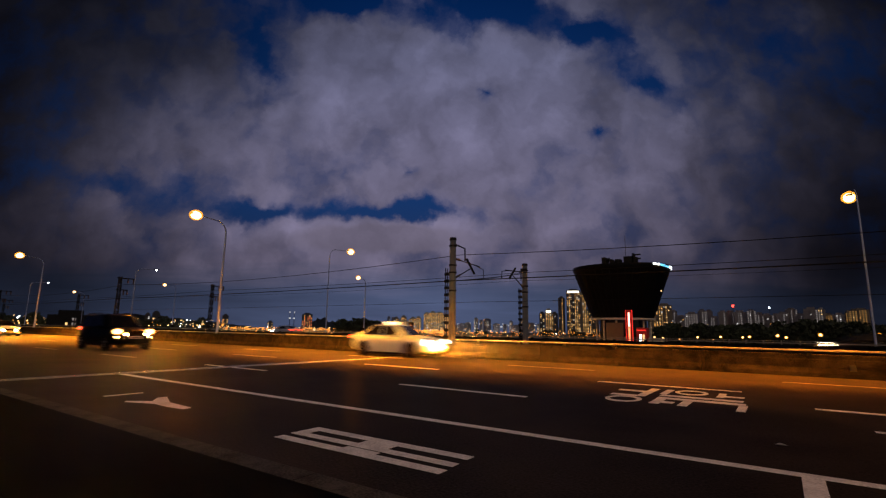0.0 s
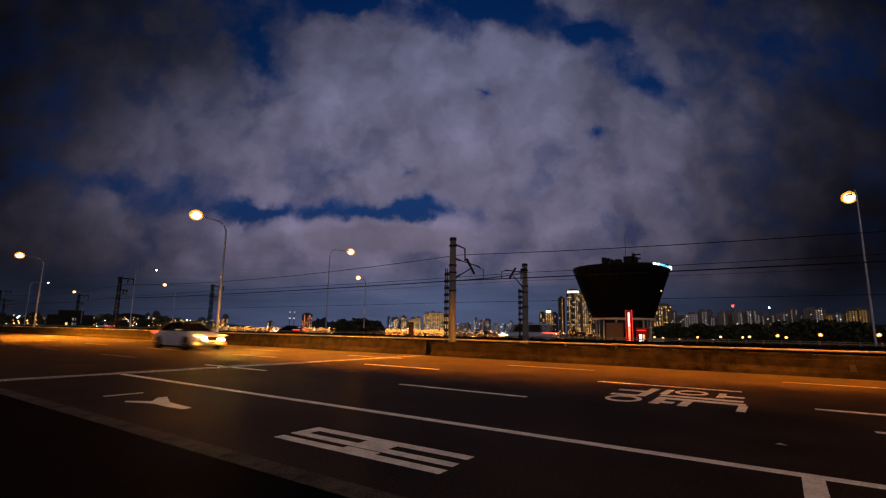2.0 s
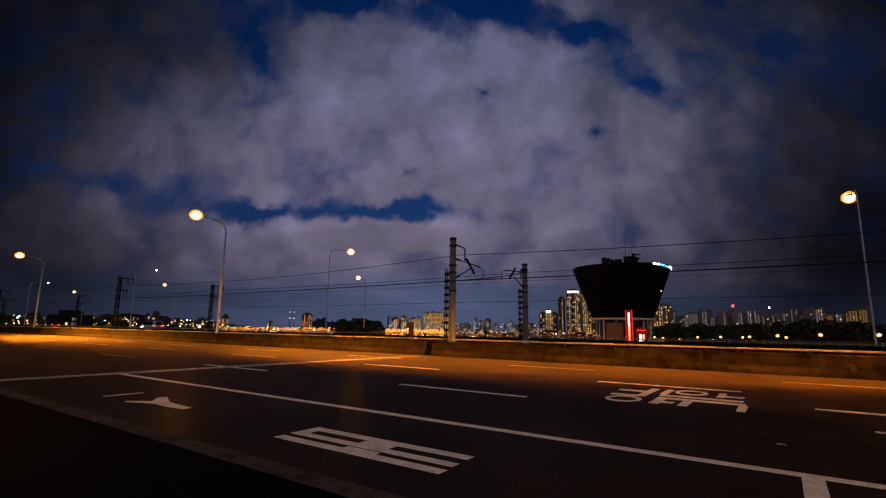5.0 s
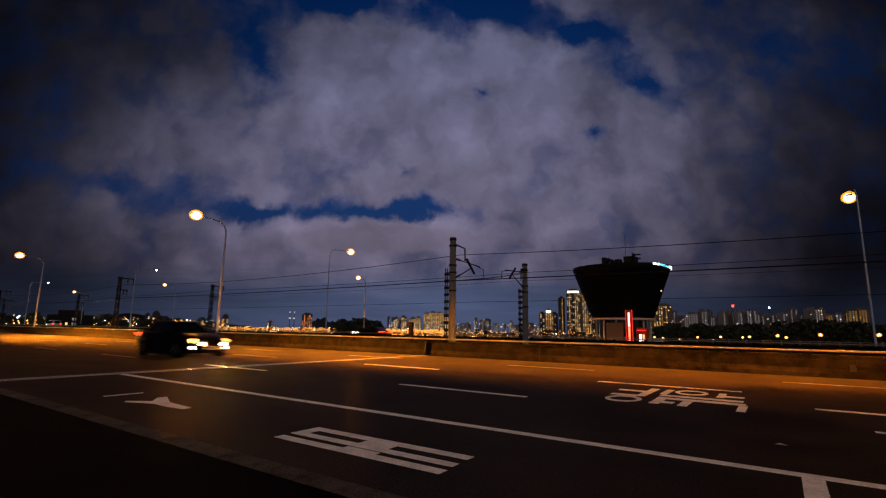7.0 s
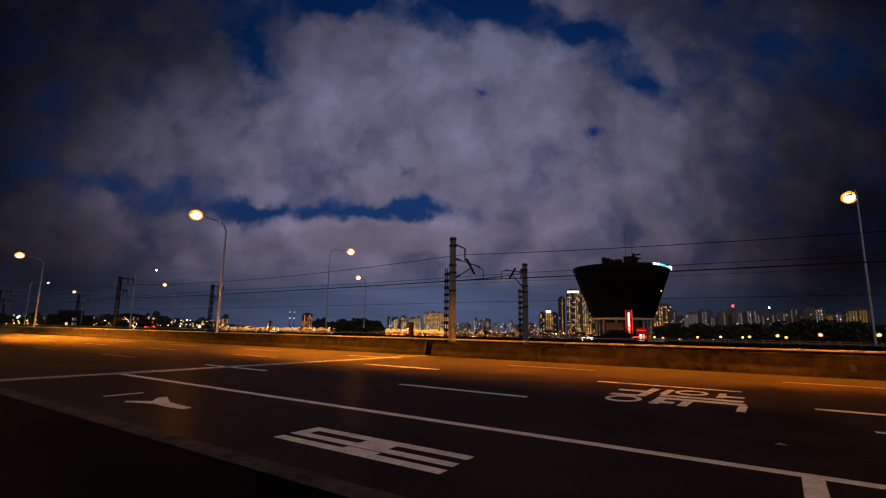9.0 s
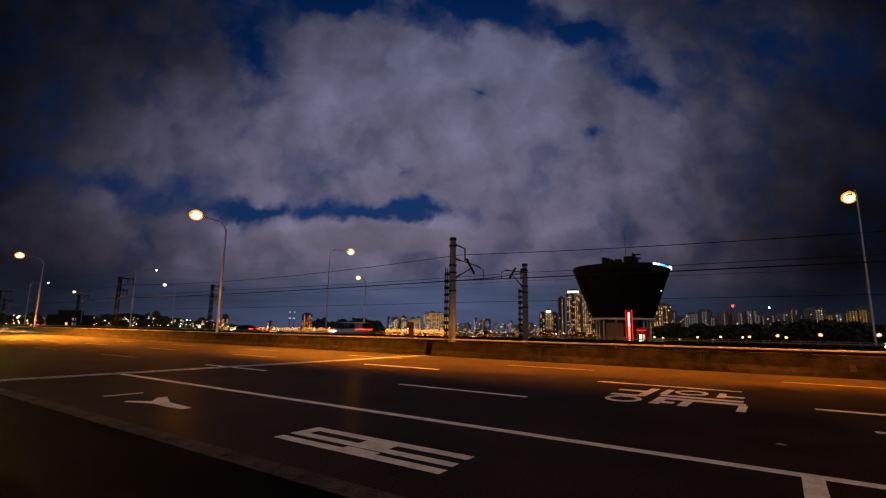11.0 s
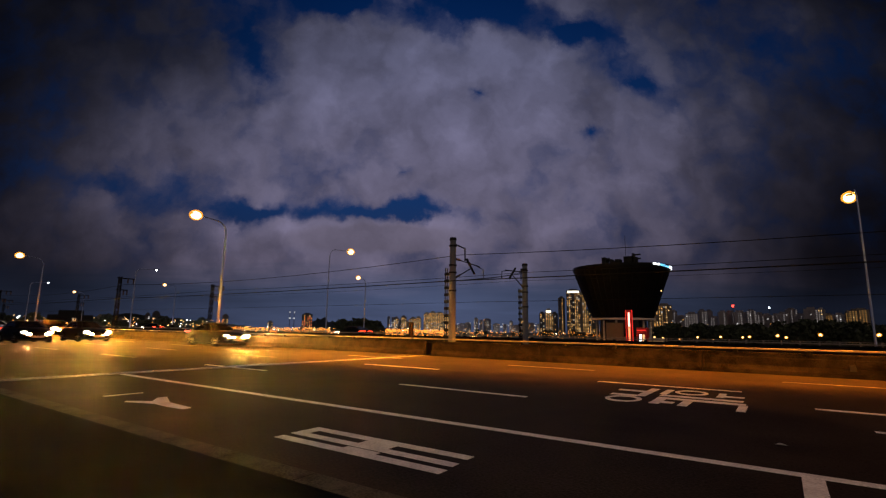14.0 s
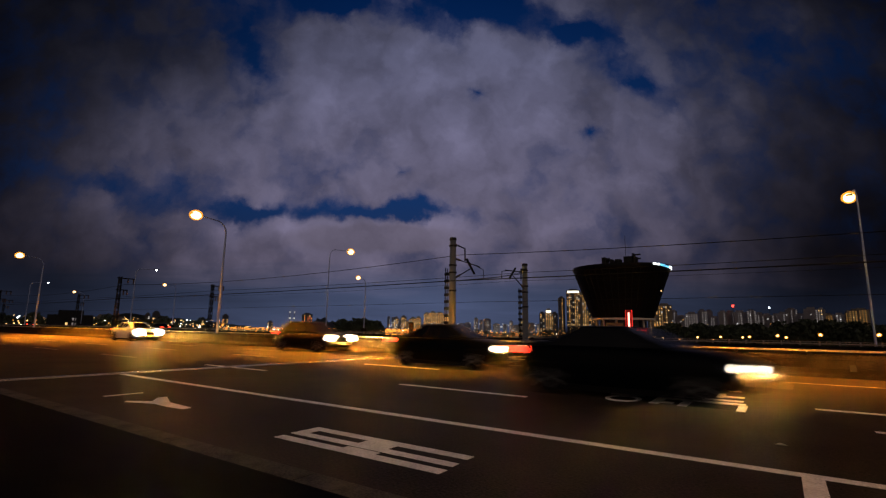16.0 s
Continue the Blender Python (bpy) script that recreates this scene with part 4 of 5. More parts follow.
# ---------- far city ----------
def tower(w, dp, h, seed, wall, lit, warm, single, dim=0.25, crown=False):
    """An apartment tower: wall, parapet, plant room, lit windows and panes that imitate light on the wall."""
    rnd = random.Random(seed)
    top = holder("apartment_tower", pose(0, 0, 0), "tall apartment tower with lit windows at dusk", "apartment tower", "towers of the far city")
    bm = bmesh.new()
    box(bm, -w / 2, w / 2, -dp / 2, dp / 2, -14, h)
    for k in range(1, int(w / 9)):
        x = -w / 2 + k * 9
        box(bm, x - 0.4, x + 0.4, -dp / 2 - 0.9, -dp / 2 + 0.02, -14, h)
    part("wall", bm, wall, top)
    bm = bmesh.new()
    box(bm, -w * 0.28, w * 0.28, -dp * 0.25, dp * 0.3, h, h + 3)
    part("roof", bm, wall, top)
    if crown:
        part("crown_light", boxed(-w * 0.42, w * 0.42, -dp / 2 - 0.3, -dp / 2 - 0.05, h - 5, h - 1), CROWN, top, "white light band at the roofline")
    joined = {}
    bays = max(2, int(w / 3.4))
    floors = int((h + 4) / 3.0)
    slits = {b for b in range(bays) if rnd.random() < dim}
    share = [lit * rnd.uniform(0.25, 1.75) for b in range(bays)]
    for fl in range(floors):
        for b in range(bays):
            if rnd.random() > share[b] and not (dim and b in slits):
                continue
            x, z = -w / 2 + (b + 0.5) * w / bays, -3 + 3.0 * fl
            mt = (WIN_WARM if rnd.random() < 0.6 else WIN_GOLD) if rnd.random() < warm else WIN_COOL
            if warm > 1 and rnd.random() < 0.7:
                mt = WIN_RED
            # panes in the slit bays glow in place of light on the facade
            if b in slits and dim and rnd.random() > lit:
                mt = WALL_FLOOD if dim > 0.4 else WALL_GLOW
            hw = rnd.uniform(0.6, 1.1)
            a = (x - hw, x + hw, -dp / 2 - 0.25, -dp / 2 - 0.05, z, z + 1.7)
            if single and rnd.random() < 0.5:
                part("window", boxed(*a), mt, top)
            else:
                box(joined.setdefault(mt.name, (bmesh.new(), mt))[0], *a)
    for bm, mt in joined.values():
        part("glazing", bm, mt, top)["kind"] = "stuff"
    return top


def city():
    rnd = random.Random(11)

    def put(a, d, w, dp, h, lit, warm, single=False, turn=0, wall=None, dim=0.25, crown=False):
        x, y = polar(a, d)
        t = tower(w, dp, h, rnd.randrange(9999), wall or TOWER_WALLS[rnd.randrange(3)], lit, warm, single, dim, crown)
        t.matrix_basis = pose(x, y, 0, 0, 0, HEADING - a + turn)
        return t
    deg = math.degrees

    def at(px):
        return deg(math.atan((px - 784) / 848 * 0.986))
    # golden slabs right of the hills
    for px, w, top_y in ((703, 7, 563), (716, 8, 561), (733, 7, 563), (742, 8, 562), (757, 9, 555), (768, 10, 553), (780, 11, 554), (790, 8, 557)):
        d = 1150
        put(at(px), d, (w + 1.5) / 848 * d, 14, (581.5 - top_y) / 848 * d * 1.02, 0.72, 0.95, True, rnd.uniform(-8, 8), dim=0.6, wall=TOWER_WALLS[2])
    # towers beside the cafe
    for px, w, top_y, lit in ((962, 9, 556, 0.3), (973, 10, 551, 0.35), (984, 9, 556, 0.2), (997, 9, 531, 0.1), (1018, 22, 519, 0.35), (1034, 13, 524, 0.3), (1042, 14, 552, 0.4), (1055, 12, 556, 0.4), (1166, 11, 545, 0.4), (1180, 20, 543, 0.3), (1158, 8, 556, 0.35)):
        d = 950
        put(at(px), d, w / 848 * d, 16, (585.5 - top_y) / 848 * d * 1.04, lit * 1.15, 0.85, True, rnd.uniform(-10, 10), dim=0.42, crown=px in (1018, 973))
    # pale grey rows
    px = 1196
    while px < 1545:
        w = rnd.uniform(8, 17)
        ty = rnd.uniform(548, 560) - (4 if px > 1400 else 0)
        d = rnd.uniform(1000, 1150)
        gold = 1468 < px < 1490 or 1508 < px < 1532
        put(at(px), d, w / 848 * d, 14, (587 - ty) / 848 * d * 0.9, 0.05, 0.95 if gold else 0.4, False, rnd.uniform(-8, 8), dim=0.9 if gold else 0.4, wall=TOWER_WALLS[2] if gold else TOWER_WALLS[3])
        px += w + rnd.uniform(0.5, 5)
    # low skyline across the middle
    px = 690
    while px < 1000:
        w = rnd.uniform(5, 13)
        d = rnd.uniform(1500, 1750)
        put(at(px), d, w / 848 * d, 14, (583 - rnd.uniform(563, 577)) / 848 * d, 0.2, 0.6, False, wall=TOWER_WALLS[3])
        px += w + rnd.uniform(0, 5)
    for px, w, ty in ((545, 17, 557), (126, 50, 565), (178, 8, 567), (262, 7, 563), (277, 10, 560), (400, 9, 562), (20, 9, 572), (215, 9, 570), (610, 9, 567), (480, 9, 571)):
        d = 1100 if px != 126 else 400
        put(at(px), d, w / 848 * d, 14, (579 - ty) / 848 * d, 0.7 if px == 545 else 0.1 if px == 126 else 0.3, 1.1 if px == 545 else 0.8, px == 545, dim=0.1, wall=DARK_STEEL if px == 126 else None)


city()


def bank_lights():
    rnd = random.Random(5)
    top = holder("bank_lamp", pose(0, 0, 0), "small orange street lamp on the far bank", "street lamp", "street lamps on the far bank")
    part("pole", tubed([(0, 0, 0), (0, 0, 8)], 0.12, 5), DARK_STEEL, top)
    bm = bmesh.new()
    # orange shell round the bulb in place of a halo
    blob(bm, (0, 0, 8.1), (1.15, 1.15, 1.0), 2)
    head = part("lamp_head", bm, LAMP_GLOW, top, "orange shell that stands in for the lamp's halo")
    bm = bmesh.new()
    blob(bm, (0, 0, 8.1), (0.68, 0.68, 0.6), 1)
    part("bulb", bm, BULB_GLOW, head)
    white = holder("bank_lamp", pose(0, 0, 0), "small white street lamp on the far bank", "street lamp", "street lamps on the far bank")
    part("pole", tubed([(0, 0, 0), (0, 0, 8)], 0.12, 5), DARK_STEEL, white)
    bm = bmesh.new()
    blob(bm, (0, 0, 8.1), (0.9, 0.9, 0.8), 1)
    part("lamp_head", bm, WHITE_GLOW, white, "glowing white lamp")
    spots = []

    def at(px):
        return math.degrees(math.atan((px - 784) / 848 * 0.986))
    for i in range(270):
        k = rnd.uniform(0.2, 0.45)
        spots.append((at(rnd.uniform(385, 800)), rnd.uniform(560, 600), rnd.uniform(-6.0, 1.0) - 8.1 * k, k))
    for i in range(46):
        k = rnd.uniform(0.35, 0.75)
        spots.append((at(rnd.uniform(800, 1060)), rnd.uniform(560, 600), rnd.uniform(-7.0, 0.5) - 8.1 * k, k))
    for i in range(70):
        k = rnd.uniform(0.2, 0.5)
        spots.append((at(rnd.uniform(0, 385)), rnd.uniform(420, 460), rnd.uniform(-1.0, 8.0) * rnd.random() - 8.1 * k, k))
    for px, s in ((1204, 1), (1236, 1.3), (1263, 1), (1277, 1.4), (1316, 1.4), (1328, 1.5), (1378, 1.7), (1393, 1.5), (1454, 1.9), (1558, 2.0), (1175, 1.1), (1160, 1.2)):
        spots.append((at(px), 270, -5.2, s * 0.42))
    for i, (a, d, z, s) in enumerate(spots):
        x, y = polar(a, d)
        kind = white if i % 7 == 3 and d > 300 else top
        m = pose(x, y, z)
        if i == 0:
            kind.matrix_basis = m
            o = kind
        elif i == 3:
            kind.matrix_basis = m
            o = kind
        else:
            o = copy_thing(kind, m)
        o.scale = (s, s, s)


bank_lights()


def shore_lights():
    """The uncountable far lamps along the water, in three colours."""
    rnd = random.Random(21)
    for mt, count, lo, hi, size, text in ((BANK_GLOW, 700, 385, 800, 0.5, "dense orange shore lights along the river"), (WIN_WARM, 200, 385, 850, 0.36, "pale yellow shore lights along the river"),
                                          (BANK_GLOW, 300, 655, 802, 0.62, "bright golden lights along the embankment road"), (BANK_GLOW, 150, 800, 1065, 0.42, "scattered orange lights near the water"), (WIN_COOL, 80, 690, 960, 0.6, "faint bluish lights over the far bank"), (WIN_WARM, 150, 0, 400, 0.5, "small warm lights in the far trees"), (WHITE_SIGN, 40, 0, 400, 0.45, "small white lights in the far trees")):
        bm = bmesh.new()
        for k in range(count):
            px = rnd.uniform(lo, hi)
            x, y = polar(math.degrees(math.atan((px - 784) / 848 * 0.986)), 556)
            z = rnd.uniform(-6.5, 0.2) if mt is not WIN_COOL else rnd.uniform(-1, 9)
            if px < 400:
                z += rnd.uniform(2, 9)
            s = size * rnd.uniform(0.6, 1.3)
            blob(bm, (x, y, z), (s, s, s), 1)
        tagged(part("shore_lights", bm, mt), text, "shore lights", kind="stuff")


shore_lights()


def far_pylons():
    first = None
    for px in (514, 522):
        x, y = polar(math.degrees(math.atan((px - 784) / 848 * 0.986)), 1200)
        if first is None:
            first = holder("bridge_pylon", pose(x, y, 0), "slim pylon of a distant bridge, lit white", "bridge pylon", "far bridge pylons")
            part("mast", tubed([(0, 0, -14), (0, 0, 36)], [1.0, 0.4], 6), DARK_STEEL, first)
            for z in (21, 35):
                bm = bmesh.new()
                blob(bm, (0, 0, z), (2.6, 2.6, 1.3) if z < 30 else (0.9, 0.9, 2.2), 1)
                part("light", bm, WIN_COOL, first, "cool white light")
        else:
            copy_thing(first, pose(x, y, 0))


far_pylons()


# ---------- small things ----------
def small_things():
    bm = bmesh.new()
    pts = [(-0.11, -0.02, 0.004), (-0.03, 0.035, 0.03), (0.05, 0.02, 0.012), (0.12, -0.03, 0.006), (0.03, -0.05, 0.022), (-0.05, -0.045, 0.016)]
    c = bm.verts.new((0, 0, 0.038))
    v = [bm.verts.new(q) for q in pts]
    d = bm.verts.new((0, -0.005, 0.001))
    for i in range(6):
        bm.faces.new((c, v[i], v[(i + 1) % 6]))
        bm.faces.new((d, v[(i + 1) % 6], v[i]))
    tagged(part("paper_scrap", bm, PAPER), "crumpled pale paper scrap lying on the asphalt", "litter").matrix_basis = Matrix.Translation((-0.1, 7.13, 0.001)) @ Matrix.Diagonal((0.6, 0.5, 0.6, 1))
    r = holder("reflector", pose(1.7, BARRIER_Y + 0.115, 0.30), "small grey reflector plate on the barrier face", "reflector")
    part("plate", boxed(-0.075, 0.075, -0.03, -0.012, -0.1, 0.1, bevel=0.006), GREY_LENS, r)
    part("lens", boxed(-0.055, 0.055, -0.036, -0.028, -0.08, 0.08, bevel=0.004), GREY_LENS, r)
    part("bracket", boxed(-0.03, 0.03, -0.012, 0.06, -0.03, 0.03), DARK_STEEL, r)
    b = holder("trackside_box", pose(-17.5, 22.0, -0.25), "slim dark red trackside signal box", "signal box")
    part("cabinet", boxed(-0.11, 0.11, -0.1, 0.1, 0.6, 1.85, bevel=0.02), RUST, b)
    part("post", tubed([(0, 0, 0), (0, 0, 0.62)], 0.07, 8), DARK_STEEL, b)
    part("hood", boxed(-0.13, 0.13, -0.13, 0.12, 1.85, 1.9, bevel=0.01), DARK_STEEL, b)
    for px, ty, d, mt, text in ((1303, 548, 1040, RED_DOT, "small red warning beacon over the far towers"), (1368, 551, 990, WHITE_SIGN, "white lit roof box over the far towers")):
        a = math.degrees(math.atan((px - 784) / 848 * 0.986))
        x, y = polar(a, d)
        z = (590 - ty) / 848 * d
        t = holder("roof_light", pose(x, y, 0, 0, 0, HEADING - a), text, "roof light")
        part("mast", tubed([(0, 0, -14), (0, 0, z - 2)], 0.3, 6), DARK_STEEL, t)
        k = 1.8 if px < 1350 else 1.4
        part("light", boxed(-k, k, -k * 0.5, k * 0.5, z - k * 1.2, z + k * 1.2, bevel=0.3), mt, t, "glowing roof light")


small_things()


# ---------- vehicles ----------
SEDAN = dict(length=4.85, body=((-2.40, 0.42, 0.86, 0.68), (-2.33, 0.30, 1.00, 0.80), (-2.0, 0.20, 1.05, 0.89), (-1.2, 0.15, 1.02, 0.92), (0.0, 0.13, 0.99, 0.925), (0.9, 0.13, 0.97, 0.92), (1.6, 0.16, 0.91, 0.90), (2.05, 0.24, 0.83, 0.85), (2.32, 0.29, 0.72, 0.76), (2.42, 0.40, 0.62, 0.66)),
             belt=0.97, roof=1.45, base=(-1.95, 1.15), top=(-1.05, 0.25), wide=(0.84, 0.60), wheel=0.33, axle=(-1.40, 1.42), head=0.68, tail=0.88)
COUPE = dict(SEDAN, roof=1.39)
SUV = dict(length=4.75, body=((-2.30, 0.48, 0.98, 0.76), (-2.24, 0.36, 1.10, 0.86), (-1.9, 0.28, 1.14, 0.93), (-1.2, 0.26, 1.13, 0.95), (0.0, 0.25, 1.12, 0.955), (0.9, 0.25, 1.11, 0.95), (1.6, 0.27, 1.06, 0.93), (2.1, 0.30, 0.99, 0.89), (2.36, 0.34, 0.88, 0.82), (2.44, 0.46, 0.74, 0.74)),
           belt=1.11, roof=1.76, base=(-2.2, 1.15), top=(-1.95, 0.35), wide=(0.88, 0.68), wheel=0.37, axle=(-1.42, 1.45), head=0.92, tail=1.05)
CROSSOVER = dict(length=4.7, body=((-2.32, 0.46, 0.92, 0.72), (-2.26, 0.34, 1.06, 0.83), (-1.9, 0.26, 1.10, 0.91), (-1.2, 0.23, 1.08, 0.935), (0.0, 0.22, 1.05, 0.94), (0.9, 0.22, 1.03, 0.935), (1.6, 0.24, 0.97, 0.91), (2.05, 0.27, 0.88, 0.86), (2.30, 0.31, 0.77, 0.78), (2.38, 0.42, 0.66, 0.68)),
                 belt=1.03, roof=1.56, base=(-2.1, 1.15), top=(-1.45, 0.2), wide=(0.86, 0.63), wheel=0.35, axle=(-1.38, 1.40), head=0.74, tail=0.95)
COACH = dict(length=5.2, body=((-2.55, 0.45, 1.0, 0.84), (-2.5, 0.34, 1.15, 0.92), (-1.5, 0.28, 1.16, 0.95), (0.0, 0.27, 1.15, 0.96), (1.4, 0.27, 1.13, 0.95), (2.1, 0.29, 1.05, 0.91), (2.5, 0.33, 0.9, 0.84), (2.6, 0.45, 0.75, 0.76)),
             belt=1.12, roof=1.95, base=(-2.48, 1.9), top=(-2.35, 1.05), wide=(0.9, 0.76), wheel=0.36, axle=(-1.55, 1.6), head=0.85, tail=1.1)


def section(x, z0, z1, w):
    """One cross-section of a body; nose and tail are bowed in plan."""
    h = z1 - z0
    half = [(0.80 * w, z0), (0.95 * w, z0 + 0.10 * h), (1.0 * w, z0 + 0.38 * h), (0.985 * w, z0 + 0.62 * h), (0.955 * w, z0 + 0.78 * h), (0.90 * w, z0 + 0.92 * h), (0.80 * w, z1), (0.4 * w, z1 + 0.02)]

    def bow(y):
        return x - bowed(x, y)
    return [(bow(y), y, z) for y, z in half] + [(bow(y), -y, z) for y, z in half[::-1]]


def bowed(x, y):
    return (0.36 * max(0, x - 1.6) - 0.2 * max(0, -1.6 - x)) * min(1.0, (y / 0.8) ** 2)


def car(name, spec, paint, head, label, tail=None, taxi=False, roof_rails=False, beam=None, fog=None, low=False, big=1.0, thin=0.45, aim=12, roof=None, group="cars on the bridge"):
    top = holder(name, pose(0, 0, 0), label, "taxi" if taxi else "car", group)
    tail = tail or TAIL_RED
    bm = bmesh.new()
    loft(bm, [section(*q) for q in spec["body"]])
    part("body", bm, paint, top, smooth=38)
    (b0, b1), (t0, t1), (wb, wt) = spec["base"], spec["top"], spec["wide"]
    zb, zr = spec["belt"] - 0.02, spec["roof"]

    def lvl(f, ins=0.0):
        """A ring of the cabin at height share f."""
        x0, x1, w, z = b0 + (t0 - b0) * f, b1 + (t1 - b1) * f, wb + (wt - wb) * f, zb + (zr - zb) * f
        return x0 + ins, x1 - ins, w, z
    rings = []
    for f, crown in ((0, 0), (0.45, 0), (0.86, 0), (0.96, 0.0)):
        x0, x1, w, z = lvl(f)
        c = 0.16
        k = 0.05 * f
        rings.append([(x0, -w + c, z), (x0 + c, -w, z - k * 0), (x1 - c, -w, z), (x1, -w + c, z), (x1 + 0.05 * (1 - f), 0, z), (x1, w - c, z), (x1 - c, w, z), (x0 + c, w, z), (x0, w - c, z), (x0 - 0.04 * (1 - f), 0, z)])
    x0, x1, w, z = lvl(0.96)
    rings.append([(a * 0.86 + (x0 + x1) / 2 * 0.14, b * 0.84, zr) for a, b, _ in rings[-1]])
    bm = bmesh.new()
    loft(bm, rings)
    part("cabin", bm, roof or paint, top, "black roof and pillars" if roof else "", smooth=50)

    def pane(nm, q, off):
        bm = bmesh.new()
        q = [Vector(v) for v in q]
        n = (q[1] - q[0]).cross(q[-1] - q[0]).normalized()
        if n.dot(Vector(off)) < 0:
            n = -n
        loft(bm, [[v - n * 0.01 for v in q], [v + n * 0.012 for v in q]])
        part(nm, bm, CAR_GLASS, top)
    lo, hi = 0.06, 0.88
    xa0, xa1, wa, za = lvl(lo)
    xc0, xc1, wc, zc = lvl(hi)
    for s in (-1, 1):
        mid = (b0 + b1) / 2 + 0.05
        pane("side_window", [(mid + 0.05, s * wa, za), (xa1 - 0.28, s * wa, za), (xc1 - 0.2, s * wc, zc), (mid + 0.05, s * wc, zc)], (0, s, 0))
        pane("side_window", [(xa0 + 0.34, s * wa, za), (mid - 0.05, s * wa, za), (mid - 0.05, s * wc, zc), (xc0 + 0.24, s * wc, zc)], (0, s, 0))
    pane("windscreen", [(xa1 + 0.035, -wa + 0.2, za), (xa1 + 0.035, wa - 0.2, za), (xc1 + 0.01, wc - 0.2, zc), (xc1 + 0.01, -wc + 0.2, zc)], (1, 0, 0.3))
    pane("rear_window", [(xa0 - 0.03, -wa + 0.2, za), (xa0 - 0.03, wa - 0.2, za), (xc0 - 0.005, wc - 0.2, zc), (xc0 - 0.005, -wc + 0.2, zc)], (-1, 0, 0.3))
    r = spec["wheel"]
    wide = spec["body"][4][3]
    tyre = bmesh.new()
    turn = Matrix.Rotation(radians(90), 4, "X")
    lathe(tyre, [(r * 0.62, -0.1), (r * 0.93, -0.11), (r, -0.07), (r, 0.07), (r * 0.93, 0.11), (r * 0.62, 0.1)], 28, turn)
    tyre = mesh_of("wheel", tyre, TYRE, 40)
    rim = bmesh.new()
    lathe(rim, [(r * 0.12, -0.095), (r * 0.12, -0.115), (r * 0.02, -0.12)], 12, turn)
    lathe(rim, [(r * 0.66, -0.11), (r * 0.66, 0.09), (r * 0.60, 0.09), (r * 0.58, -0.10)], 28, turn)
    for k in range(5):
        box(rim, -0.035, 0.035, -0.105, -0.08, 0.03, r * 0.62, m=Matrix.Rotation(2 * math.pi * k / 5, 4, "Y"))
    rim = mesh_of("rim", rim, RIM, 40)
    wheels = []
    for ax in spec["axle"]:
        for s in (-1, 1):
            bm = bmesh.new()
            lathe(bm, [(r * 1.16, 0.0), (r * 1.16, 0.012), (r * 0.2, 0.012)], 24, Matrix.Translation((ax, s * (wide - 0.02), r)) @ Matrix.Rotation(radians(-90 * s), 4, "X"))
            part("wheel_arch", bm, TRIM, top)
            w = part("wheel", tyre, None, top)
            w.location = (ax, s * (wide - 0.075), r)
            if s > 0:
                w.rotation_euler = (0, 0, math.pi)
            part("rim", rim, None, w, "alloy rim")
            wheels.append((w, s))
    zl, zt = spec["head"], spec["tail"]
    front, rear = spec["body"][-2][0], spec["body"][1][0]
    hw = spec["body"][-2][3]
    for s in (-1, 1):
        bm = bmesh.new()
        xl = front - bowed(front, hw - 0.1)
        # big above 1 swells the lamp in place of its glare
        blob(bm, (xl + 0.03, s * (hw - 0.1), zl + (0.09 if low else 0.0)), (0.11 * big * thin, 0.18 * big, 0.045 if low else 0.12 * big), 2)
        part("headlight", bm, head, top, "lit headlight", smooth=80)
        if fog:
            bm = bmesh.new()
            blob(bm, (xl + 0.03, s * (hw - 0.12), zl - (0.33 if low else 0.27)), (0.07 * thin, 0.14 if low else 0.10, 0.05 if low else 0.055), 2)
            part("fog_light", bm, fog, top, "lit lower lamp", smooth=80)
        # wider orange shell added to imitate the lower lamp's glare
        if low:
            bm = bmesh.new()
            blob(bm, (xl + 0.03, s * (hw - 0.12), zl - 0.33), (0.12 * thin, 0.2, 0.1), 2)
            part("fog_light_glare", bm, LAMP_GLOW, top, "orange shell that stands in for lamp glare", smooth=80)
        # wider shell added to imitate the headlight's glare
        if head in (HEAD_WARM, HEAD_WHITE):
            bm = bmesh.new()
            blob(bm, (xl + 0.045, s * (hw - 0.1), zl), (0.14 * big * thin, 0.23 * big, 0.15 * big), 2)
            part("headlight_glare", bm, LAMP_GLOW if head is HEAD_WARM else HEAD_HAZE, top, "see-through shell that stands in for headlight glare", smooth=80)
        # dipped beam: an added emitter, kept unseen in a hood at the bumper
        nose, yb, zb2 = spec["body"][-1][0] - 0.02, s * 0.42, zl - 0.12
        bm = bmesh.new()
        lathe(bm, [(1.0, 0.0), (0.95, 0.01), (0.05, 0.012)], 16, Matrix.Translation((nose, yb, zb2)) @ Matrix.Rotation(radians(aim), 4, "Z") @ Matrix.Rotation(radians(92), 4, "Y") @ Matrix.Diagonal((0.045, 0.11, 1, 1)))
        part("beam_emitter", bm, beam or BEAM_DIPPED, top, "added emitter that throws the forward beam")
        # added hood keeps the beam off the near road and out of view
        hood = bmesh.new()
        box(hood, nose, nose + 0.2, yb - 0.14, yb + 0.13, zb2 - 0.065, zb2 - 0.055)
        box(hood, nose, nose + 0.2, yb - 0.14, yb - 0.13, zb2 - 0.055, zb2 + 0.06)
        box(hood, nose, nose + 0.2, yb - 0.14, yb + 0.13, zb2 + 0.06, zb2 + 0.07)
        part("beam_hood", hood, TRIM, top)
